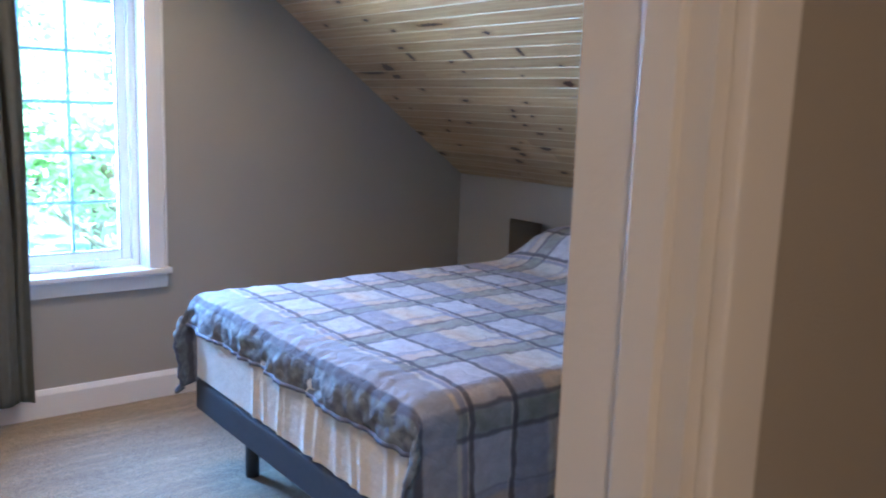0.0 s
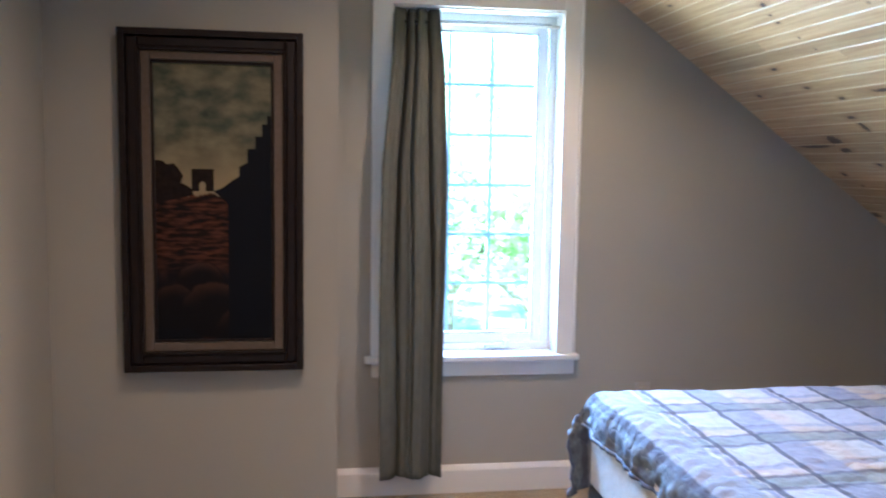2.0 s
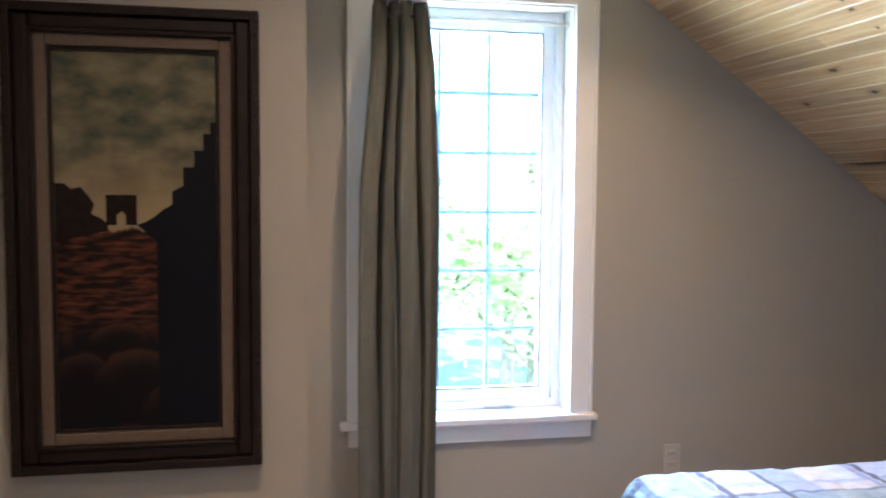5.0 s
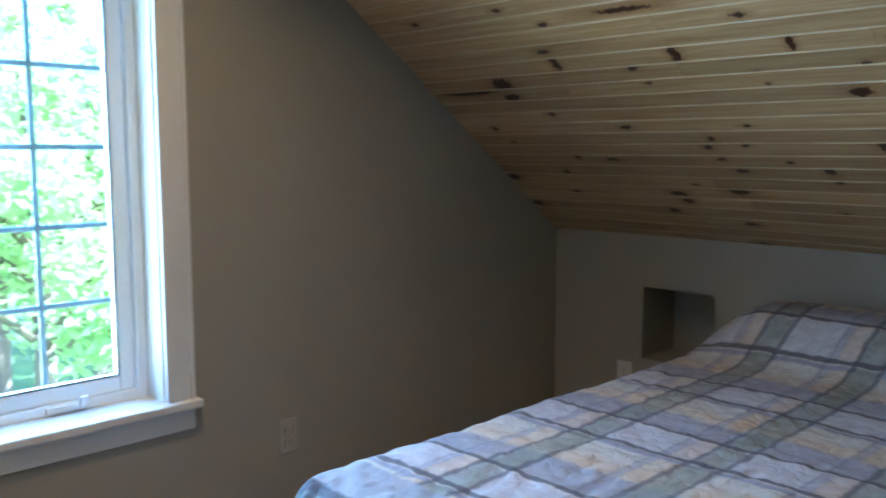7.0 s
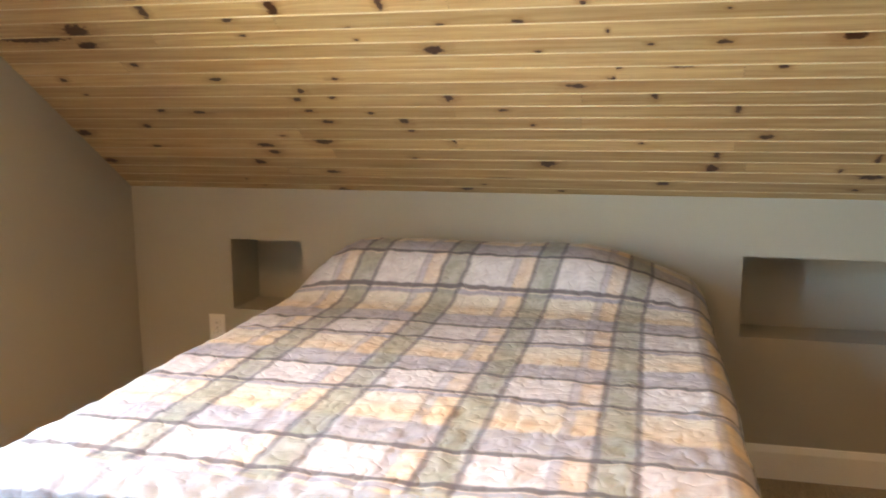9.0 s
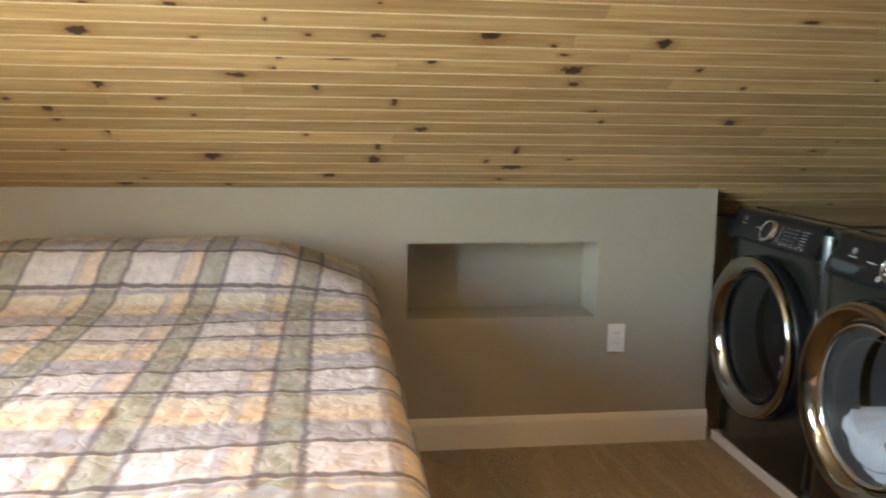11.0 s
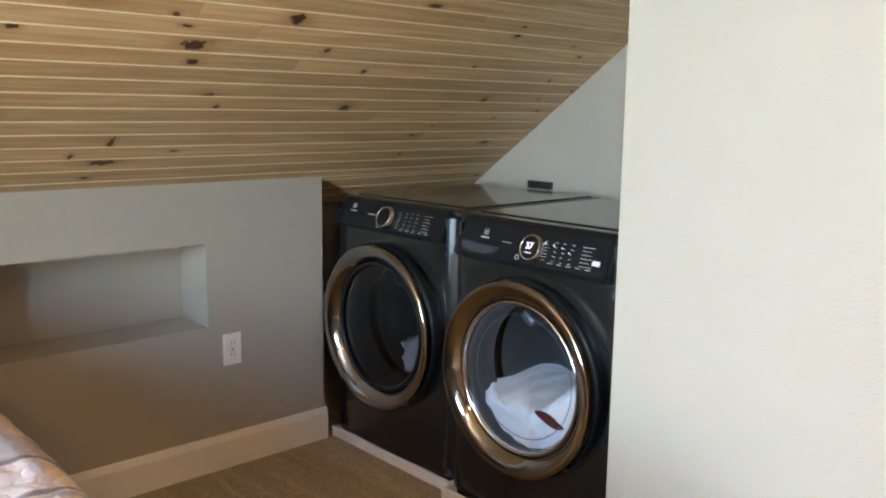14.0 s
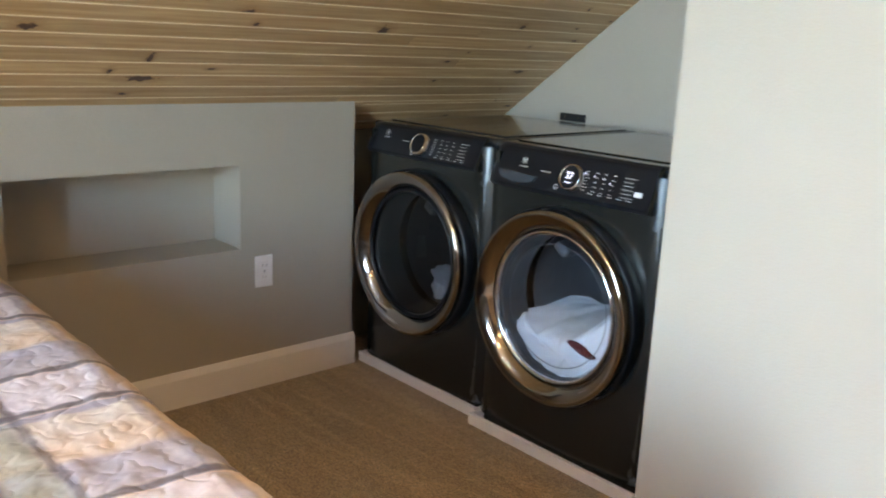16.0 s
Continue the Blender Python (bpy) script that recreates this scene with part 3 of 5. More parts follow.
KNOTS = [  # y along the boards, x up the slope, half width across in cm, width over length
    (5.89, 4.063, 1.1, 0.67), (5.89, 4.103, 0.8, 0.45), (5.61, 4.098, 0.8, 0.52), (5.38, 4.094, 0.9, 0.47), (5.20, 4.039, 0.9, 0.81), (4.82, 4.07, 0.5, 0.64), (5.65, 4.186, 2.0, 0.64),
    (5.02, 4.182, 0.6, 0.55), (4.82, 4.178, 1.0, 0.52), (4.49, 4.166, 2.1, 0.62), (5.34, 4.2, 0.6, 0.6), (5.11, 4.264, 0.7, 0.56), (5.12, 4.311, 1.4, 0.65), (4.93, 4.265, 0.4, 0.13),
    (4.65, 4.268, 1.1, 0.74), (6.15, 4.342, 1.2, 0.82), (6.18, 4.38, 1.3, 0.83), (6.01, 4.293, 0.7, 0.42), (6.05, 4.373, 0.8, 0.76), (5.65, 4.377, 1.9, 1.04), (5.00, 4.373, 2.4, 2.2),
    (4.75, 4.431, 3.0, 3.09), (6.16, 4.433, 0.8, 0.49), (6.11, 4.486, 1.1, 0.48), (5.94, 4.445, 0.8, 0.76), (5.83, 4.478, 2.6, 1.41), (5.82, 4.53, 0.8, 0.55), (5.48, 4.434, 0.8, 0.54),
    (5.39, 4.502, 0.8, 0.93), (6.17, 4.584, 2.2, 0.62), (6.41, 4.608, 1.5, 0.45), (6.39, 4.644, 1.7, 0.72), (5.67, 4.58, 2.1, 1.1), (5.66, 4.629, 0.9, 0.96), (4.65, 4.556, 1.5, 0.63),
    (6.48, 4.701, 1.8, 0.85), (5.85, 4.679, 1.3, 0.89), (5.36, 4.693, 2.6, 0.84), (4.79, 4.641, 2.5, 2.41), (4.80, 4.712, 2.9, 1.37), (6.20, 4.755, 1.0, 0.4), (5.55, 4.781, 0.6, 0.13),
    (4.96, 4.796, 1.5, 0.7), (6.20, 4.868, 1.9, 0.65), (5.69, 4.841, 1.8, 0.72), (4.39, 4.717, 1.3, 1.45), (4.29, 4.663, 3.5, 4.0), (3.95, 4.179, 2.0, 0.71), (4.20, 4.288, 1.9, 0.51),
    (4.29, 4.2, 1.0, 0.98), (3.79, 4.279, 1.0, 0.9), (4.18, 4.346, 1.1, 0.61), (4.08, 4.468, 1.7, 0.78), (3.56, 4.518, 3.7, 1.73), (3.60, 4.35, 1.0, 1.05), (3.09, 4.163, 1.0, 0.66),
    (3.15, 4.312, 1.2, 0.98), (2.95, 4.457, 1.5, 1.13), (4.29, 4.746, 1.5, 0.32), (6.18, 3.867, 1.0, 0.11), (6.08, 3.862, 1.5, 1.07), (6.59, 3.814, 0.9, 0.48), (6.46, 3.881, 0.9, 0.52),
    (6.53, 3.973, 1.0, 0.38), (6.52, 4.018, 5.0, 3.27), (6.10, 4.018, 5.2, 3.01), (5.77, 4.018, 3.9, 3.44), (6.26, 4.059, 1.0, 0.52), (6.24, 4.117, 0.6, 0.54), (5.88, 4.143, 0.5, 0.74),
    (6.80, 4.082, 3.4, 0.73), (6.80, 4.14, 2.0, 0.55), (6.98, 4.112, 1.4, 0.11), (6.43, 4.288, 1.1, 0.53), (6.73, 4.429, 1.1, 0.81), (6.84, 4.508, 1.2, 0.7), (6.69, 4.221, 1.2, 0.8),
    (7.14, 4.544, 2.2, 0.72), (7.14, 4.703, 1.8, 0.62), (6.58, 4.439, 0.9, 0.33), (6.87, 4.617, 1.0, 0.53), (6.33, 4.208, 0.4, 0.08),
]


def build_ceiling():
    rng = random.Random(4)
    W = 0.0646
    L = math.hypot(1, SLOPE)
    ex, ez = -1 / L, SLOPE / L                   # up the slope
    nx, nz = -SLOPE / L, -1 / L                  # into the room
    run = (XK - TOPX) * L
    verts, faces, uvb, uvk, uvs = [], [], [], [], []

    def knots_of(i, y0, y1, flat):
        out = []
        if not flat:
            out = [(y, (XK - x) * L, r / 100, q) for y, x, r, q in KNOTS if s0 - 0.004 <= (XK - x) * L < s0 + W - 0.004]
        near = out[:]
        y = y0 + rng.uniform(0, 0.7)
        while y < y1:
            if all(abs(y - k[0]) > 0.3 for k in near):
                out.append((y, s0 + W * rng.uniform(0.2, 0.8), rng.choice((0.004, 0.005, 0.006, 0.007, 0.009, 0.012)), rng.choice((0.4, 0.55, 0.8, 1.6))))
            y += rng.uniform(0.4, 1.6) if flat or s0 > 1.4 else rng.uniform(0.9, 2.6)
        return out or [(y0, s0, 0.001, 0.5)]

    def board(s0, s1, y0, y1, flat, ks):
        step = 0.04
        n = max(1, int((y1 - y0) / step))
        g, d = 0.0029, 0.0024                       # V joint: half width, depth
        prof = [(s0, d), (s0 + g, 0.0), ((s0 + s1) / 2, 0.0), (s1 - g, 0.0), (s1, d)]
        b0 = len(verts)
        for i in range(n + 1):
            y = y0 + (y1 - y0) * i / n
            for s, dd in prof:
                if flat:
                    verts.append((TOPX - s + 0.0, y, FLAT + dd))
                else:
                    verts.append((XK + ex * s - nx * dd, y, KNEE + ez * s - nz * dd))
        for i in range(n):
            yc = y0 + (y1 - y0) * (i + 0.5) / n
            for j in range(4):
                a = b0 + i * 5 + j
                faces.append((a, a + 5, a + 6, a + 1))
                k = min(ks, key=lambda k: abs(yc - k[0]) * k[3] / (k[2] + 0.002))
                for ii, jj in ((i, j), (i + 1, j), (i + 1, j + 1), (i, j + 1)):
                    yy, ss = y0 + (y1 - y0) * ii / n, prof[jj][0]
                    uvb.append((yy, ss))
                    uvk.append((yy - k[0], ss - k[1]))
                    uvs.append((k[2], k[3]))

    def rows(total, first, flat, ya, yb):
        nonlocal s0
        s = first - W
        while s < total:
            s0 = max(s, 0.0)
            s1 = min(s + W, total)
            if s1 - s0 > 0.012:
                cuts = [ya]
                y = ya + rng.uniform(0.5, 3.2)
                while y < yb - 0.4:
                    cuts.append(y)
                    y += rng.uniform(1.8, 3.6)
                cuts.append(yb)
                ks = knots_of(0, ya, yb, flat)
                for a, b in zip(cuts, cuts[1:]):
                    board(s0, s1, a + 0.0004, b - 0.0004, flat, ks)
            s += W

    def low_rows():
        nonlocal s0
        for k in range(4):
            s0 = 0.0425 - W * (k + 1)
            a, b = max(s0, -0.26), s0 + W if k else 0.0
            board(a, b, YB, 3.41, False, knots_of(0, YB, 3.41, False))
    s0 = 0.0
    low_rows()
    rows(run, 0.0425, False, YB, YW)
    n_slope = len(faces)
    rows(TOPX - XL, 0.03, True, YD, YW)
    me = bpy.data.meshes.new("ceiling")
    me.from_pydata(verts, [], faces)
    for name, data in (("board", uvb), ("knot_offset", uvk), ("knot_size", uvs)):
        layer = me.uv_layers.new(name=name)
        layer.data.foreach_set("uv", np.array(data, dtype=np.float32).ravel())
    me.materials.append(M["pine"])
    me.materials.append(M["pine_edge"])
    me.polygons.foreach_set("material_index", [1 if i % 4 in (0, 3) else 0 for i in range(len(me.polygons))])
    me.validate()
    tagged(new("ceiling", me), "varnished knotty pine tongue-and-groove boards on the roof slope", "ceiling", kind="structure")


build_ceiling()


# ---- window ----
def build_window():
    y0 = YW
    # casing, stool and apron
    for a in ((2.157, 2.234, 0.643, 2.254), (2.992, 3.069, 0.643, 2.254), (2.234, 2.992, 2.175, 2.254)):
        structure("trim", box(a[0], a[1], y0 - 0.02, y0, a[2], a[3], bevel=0.003), "white", "white painted window casing", "trim")
    bm = bmesh.new()
    for a in ((2.145, 2.157, 0.643, 2.266), (3.069, 3.081, 0.643, 2.266), (2.157, 3.069, 2.254, 2.266)):
        bx(bm, a[0], a[1], y0 - 0.026, y0, a[2], a[3], bevel=0.003)
    structure("trim", bm, "white", "white painted back band round the window casing", "trim")
    structure("trim", box(2.150, 3.082, y0 - 0.016, y0, 0.547, 0.616, bevel=0.003), "white", "white painted apron under the window sill", "trim")
    w = empty("window_1", (2.64, y0, 0.64), "tall white vinyl casement window with grilles, closed", "window", kind="structure")
    o = Matrix.Translation((-2.64, -y0, -0.64))

    def p(name, bm, material, label=""):
        bm.transform(o)
        return part(name, bm, material, w, label)
    p("window_sill", box(2.120, 3.097, y0 - 0.045, y0 + 0.125, 0.616, 0.643, bevel=0.006), "white", "white painted window sill")
    bm = bmesh.new()
    for a in ((2.229, 2.241, 0.643, 2.168), (2.987, 2.999, 0.643, 2.168)):
        bx(bm, a[0], a[1], y0, y0 + 0.2, a[2], a[3])
    bx(bm, 2.229, 2.999, y0, y0 + 0.2, 2.168, 2.18)
    p("jamb_liner", bm, "white")
    bm = bmesh.new()
    f = 0.03
    ya, yb = y0 + 0.10, y0 + 0.19
    for a in ((2.241, 2.241 + f, 0.643, 2.168), (2.987 - f, 2.987, 0.643, 2.168), (2.241 + f, 2.987 - f, 0.643, 0.643 + f), (2.241 + f, 2.987 - f, 2.168 - f, 2.168)):
        bx(bm, a[0], a[1], ya, yb, a[2], a[3], bevel=0.002)
    p("window_frame", bm, "vinyl")
    bm = bmesh.new()
    x0, x1, z0, z1, s = 2.274, 2.954, 0.672, 2.138, 0.046
    ya, yb = y0 + 0.115, y0 + 0.165
    for a in ((x0, x0 + s, z0, z1), (x1 - s, x1, z0, z1), (x0 + s, x1 - s, z0, z0 + s), (x0 + s, x1 - s, z1 - s, z1)):
        bx(bm, a[0], a[1], ya, yb, a[2], a[3], bevel=0.006)
    p("sash", bm, "vinyl")
    gx0, gx1, gz0, gz1 = x0 + s, x1 - s, z0 + s, z1 - s
    bm = bmesh.new()
    g = 0.005
    for a in ((gx0, gx0 + g, gz0, gz1), (gx1 - g, gx1, gz0, gz1), (gx0 + g, gx1 - g, gz0, gz0 + g), (gx0 + g, gx1 - g, gz1 - g, gz1)):
        bx(bm, a[0], a[1], y0 + 0.118, y0 + 0.128, a[2], a[3])
    p("gasket", bm, "gasket", "dark glazing gasket")
    rws = 6
    xs = [gx0 + g, 2.506, 2.700, gx1 - g]
    zs = [gz0 + g + (gz1 - gz0 - 2 * g) * i / rws for i in range(rws + 1)]
    pane = p("pane", box(xs[0], xs[-1], y0 + 0.130, y0 + 0.134, zs[0], zs[-1]), "window_glass", "clear glass")
    pane.visible_shadow = False
    for x in xs[1:-1]:
        p("mullion", box(x - 0.008, x + 0.008, y0 + 0.138, y0 + 0.146, zs[0], zs[-1], bevel=0.002), "grille", "slim pale grey grille bar")
    for z in zs[1:-1]:
        p("mullion", box(xs[0], xs[-1], y0 + 0.1385, y0 + 0.1455, z - 0.008, z + 0.008, bevel=0.002), "grille", "slim pale grey grille bar")
    bm = bmesh.new()
    bx(bm, 2.681, 2.801, y0 + 0.085, y0 + 0.115, 0.648, 0.672, bevel=0.007)
    bx(bm, 2.771, 2.786, y0 + 0.06, y0 + 0.09, 0.662, 0.674, bevel=0.003)
    bx(bm, 2.764, 2.793, y0 + 0.055, y0 + 0.070, 0.660, 0.695, bevel=0.006)
    p("crank", bm, "plate", "white folding crank handle")


build_window()


def build_curtain():
    c = empty("curtain", (2.34, YW - 0.07, 0.05), "sage grey fabric curtain bunched beside the window", "curtain")
    bm = bmesh.new()
    rowsn, cols = 60, 110
    grid = []
    for i in range(rowsn + 1):
        f = i / rowsn                                  # 0 at the top
        g = min(1.0, f * 3.0)
        xa, xb = 2.240 - 0.060 * g, 2.443 + 0.018 * g
        ymid = YW + 0.03 - 0.125 * min(1, f / 0.12) + 0.0
        amp = 0.022 + 0.006 * g
        row = []
        for j in range(cols + 1):
            t, z = j / cols, 2.172 - f * (2.172 - 0.11)
            y = ymid - amp * 0.75 * math.sin(2 * math.pi * (t * 1.9 + 0.15)) - 0.004 * math.sin(2 * math.pi * t * 6 + f * 2)
            x = xa + (xb - xa) * t + 0.004 * math.sin(f * 7 + t * 5)
            for c0, c1, wide, deep in ((0.28, 0.27, 0.030, 0.046), (0.47, 0.50, 0.018, 0.030), (0.74, 0.84, 0.030, 0.046)):
                mid = c0 + (c1 - c0) * f + 0.012 * math.sin(f * 9 + c0 * 20)
                q = math.exp(-((t - mid) / wide) ** 2)
                y += deep * q * (1 - 0.45 * min(1, max(0, (f - 0.55) / 0.12)))
                if f < 0.02:
                    z -= 0.016 * q * (1 - f / 0.02)
            row.append(bm.verts.new((x - 2.34, y - (YW - 0.07), z - 0.05)))
        grid.append(row)
    for a, b in zip(grid, grid[1:]):
        for j in range(cols):
            bm.faces.new((a[j], a[j + 1], b[j + 1], b[j]))
    ob = part("curtain_panel", bm, "curtain", c, smooth=True)
    so = ob.modifiers.new("thickness", "SOLIDIFY")
    so.thickness = 0.0025
    for x in (-0.055, -0.012, 0.035):
        part("hook", cyl(bmesh.new(), x, 0.028, 2.050, 0.007, 0.010, 14, "y"), "black", c, "small black curtain ring")
    r = empty("curtain_rod", (2.614, YW + 0.05, 2.115), "slim white tension rod inside the window recess", "curtain rod")
    part("rod", cyl(bmesh.new(), 0, 0, 0, 0.006, 0.74, 16, "x"), "white", r, smooth=True)
    for x in (-0.368, 0.368):
        part("end_cap", cyl(bmesh.new(), x, 0, 0, 0.011, 0.010, 16, "x"), "plate", r, "white end cap")


build_curtain()


# ---- painting ----
def build_painting():
    X0, X1, Z0, Z1 = 1.350, 1.873, 0.870, 1.872
    P = empty("painting", ((X0 + X1) / 2, YP, (Z0 + Z1) / 2), "framed dark oil painting of a street under an evening sky", "painting")
    w, h = (X1 - X0) / 2, (Z1 - Z0) / 2

    def ring(a0, a1, y0, y1, bev=0.003):
        bm = bmesh.new()
        for s in (-1, 1):
            bx(bm, s * (w - a0), s * (w - a1), -y1, -y0, -h + a0, h - a0, bevel=bev)
            bx(bm, -(w - a1), w - a1, -y1, -y0, s * (h - a0), s * (h - a1), bevel=bev)
        return bm
    part("frame", ring(0.0, 0.020, 0.004, 0.040), "frame_wood", P, "dark brown carved wooden frame edge")
    part("frame_slope", ring(0.020, 0.052, 0.004, 0.030, 0.007), "frame_wood", P)
    part("frame_lip", ring(0.052, 0.060, 0.004, 0.037, 0.003), "frame_wood", P)
    bm = bmesh.new()
    rng = random.Random(2)
    n = 70
    for i in range(n):
        z = -h + (i + 0.5) * 2 * h / n
        for s in (-1, 1):
            bmesh.ops.create_icosphere(bm, subdivisions=1, radius=0.0062, matrix=Matrix.Translation((s * (w - 0.006), -0.038, z)) @ Matrix.Rotation(0.6, 4, "Y") @ Matrix.Diagonal((0.8, 0.7, 1.3, 1)))
    n = 36
    for i in range(n):
        x = -w + (i + 0.5) * 2 * w / n
        bmesh.ops.create_icosphere(bm, subdivisions=1, radius=0.0062, matrix=Matrix.Translation((x, -0.038, h - 0.006)) @ Matrix.Diagonal((1.3, 0.7, 0.8, 1)))
    tagged(part("beading", bm, "frame_wood", P, "carved rope beading"), kind="stuff")
    part("liner", ring(0.060, 0.086, 0.004, 0.026), "liner", P, "tan linen liner")
    part("liner_lip", ring(0.086, 0.094, 0.004, 0.020, 0.002), "frame_wood", P)
    cw, ch = w - 0.094, h - 0.094
    bm = bmesh.new()
    bx(bm, -cw, cw, -0.014, -0.004, -ch, ch)
    uv = bm.loops.layers.uv.new("canvas")
    for f in bm.faces:
        for lp in f.loops:
            lp[uv].uv = ((lp.vert.co.x + cw) / (2 * cw), (lp.vert.co.z + ch) / (2 * ch))
    part("canvas", bm, "painting", P, "dark oil canvas")

    # painted shapes: stepped dark houses, far trees and an arch, laid on as thick paint
    def blot(name, outline, material, lift):
        bm = bmesh.new()
        pts = [(-cw + u * 2 * cw, -ch + v * 2 * ch) for u, v in outline]
        prism(bm, pts, "y", -0.0141 - lift, -0.0142)
        tagged(part(name, bm, material, P), kind="")
    steps = [(0.62, 0.0), (0.62, 0.50), (0.50, 0.545), (0.56, 0.555), (0.60, 0.565), (0.66, 0.585), (0.72, 0.60), (0.72, 0.635), (0.79, 0.65), (0.79, 0.70), (0.86, 0.70), (0.86, 0.745), (0.92, 0.745), (0.92, 0.79), (0.965, 0.79), (0.965, 0.82), (0.998, 0.82), (0.998, 0.0)]
    blot("painted_building", steps, "paint_dark", 0.0006)
    left = [(0.002, 0.50), (0.002, 0.655), (0.06, 0.655), (0.10, 0.640), (0.16, 0.645), (0.20, 0.625), (0.24, 0.60), (0.22, 0.575), (0.29, 0.56), (0.32, 0.545), (0.32, 0.53)]
    blot("painted_tree", left, "paint_brown", 0.0009)
    arch = [(0.31, 0.545), (0.31, 0.625), (0.50, 0.625), (0.50, 0.545), (0.43, 0.545), (0.43, 0.572), (0.405, 0.582), (0.375, 0.572), (0.375, 0.545)]
    blot("painted_arch", arch, "paint_brown", 0.0012)


build_painting()


# ---- outlets ----
def outlet(name, at, face, label, w=0.072, h=0.118):
    """face: 'x-' on the knee wall, 'y-' on the window wall, 'y+' on the partition."""
    o = empty(name, at, label, "electrical outlet")
    parts = [("plate", box(-w / 2, w / 2, -0.006, 0, -h / 2, h / 2, bevel=0.0025), "plate")]
    for s in (-1, 1):
        parts.append(("receptacle", box(-0.017, 0.017, -0.0085, -0.006, s * 0.021 - 0.014, s * 0.021 + 0.014, bevel=0.003), "plate"))
        for d in (-0.006, 0.006):
            parts.append(("slot", box(d - 0.001, d + 0.001, -0.0092, -0.0085, s * 0.021 - 0.003, s * 0.021 + 0.006), "slot"))
    parts.append(("screw", cyl(bmesh.new(), 0, -0.007, 0, 0.003, 0.002, 10, "y"), "steel"))
    for n, bm, mt in parts:
        part(n, bm, "plate_beige" if face == "y-" and mt == "plate" else mt, o)
    o.rotation_euler = (0, 0, {"x-": radians(-90), "y-": 0, "y+": radians(180)}[face])
    return o


outlet("outlet", (XK, 3.809, 0.446), "x-", "white duplex outlet on the knee wall below the recessed shelf")
outlet("outlet", (XK, 6.79, 0.452), "x-", "white duplex outlet on the knee wall behind the bed")
outlet("outlet", (3.423, YW, 0.437), "y-", "beige duplex outlet on the gable wall beside the window")
outlet("outlet", (2.615, YD, 0.41), "y+", "white duplex outlet low on the partition wall")


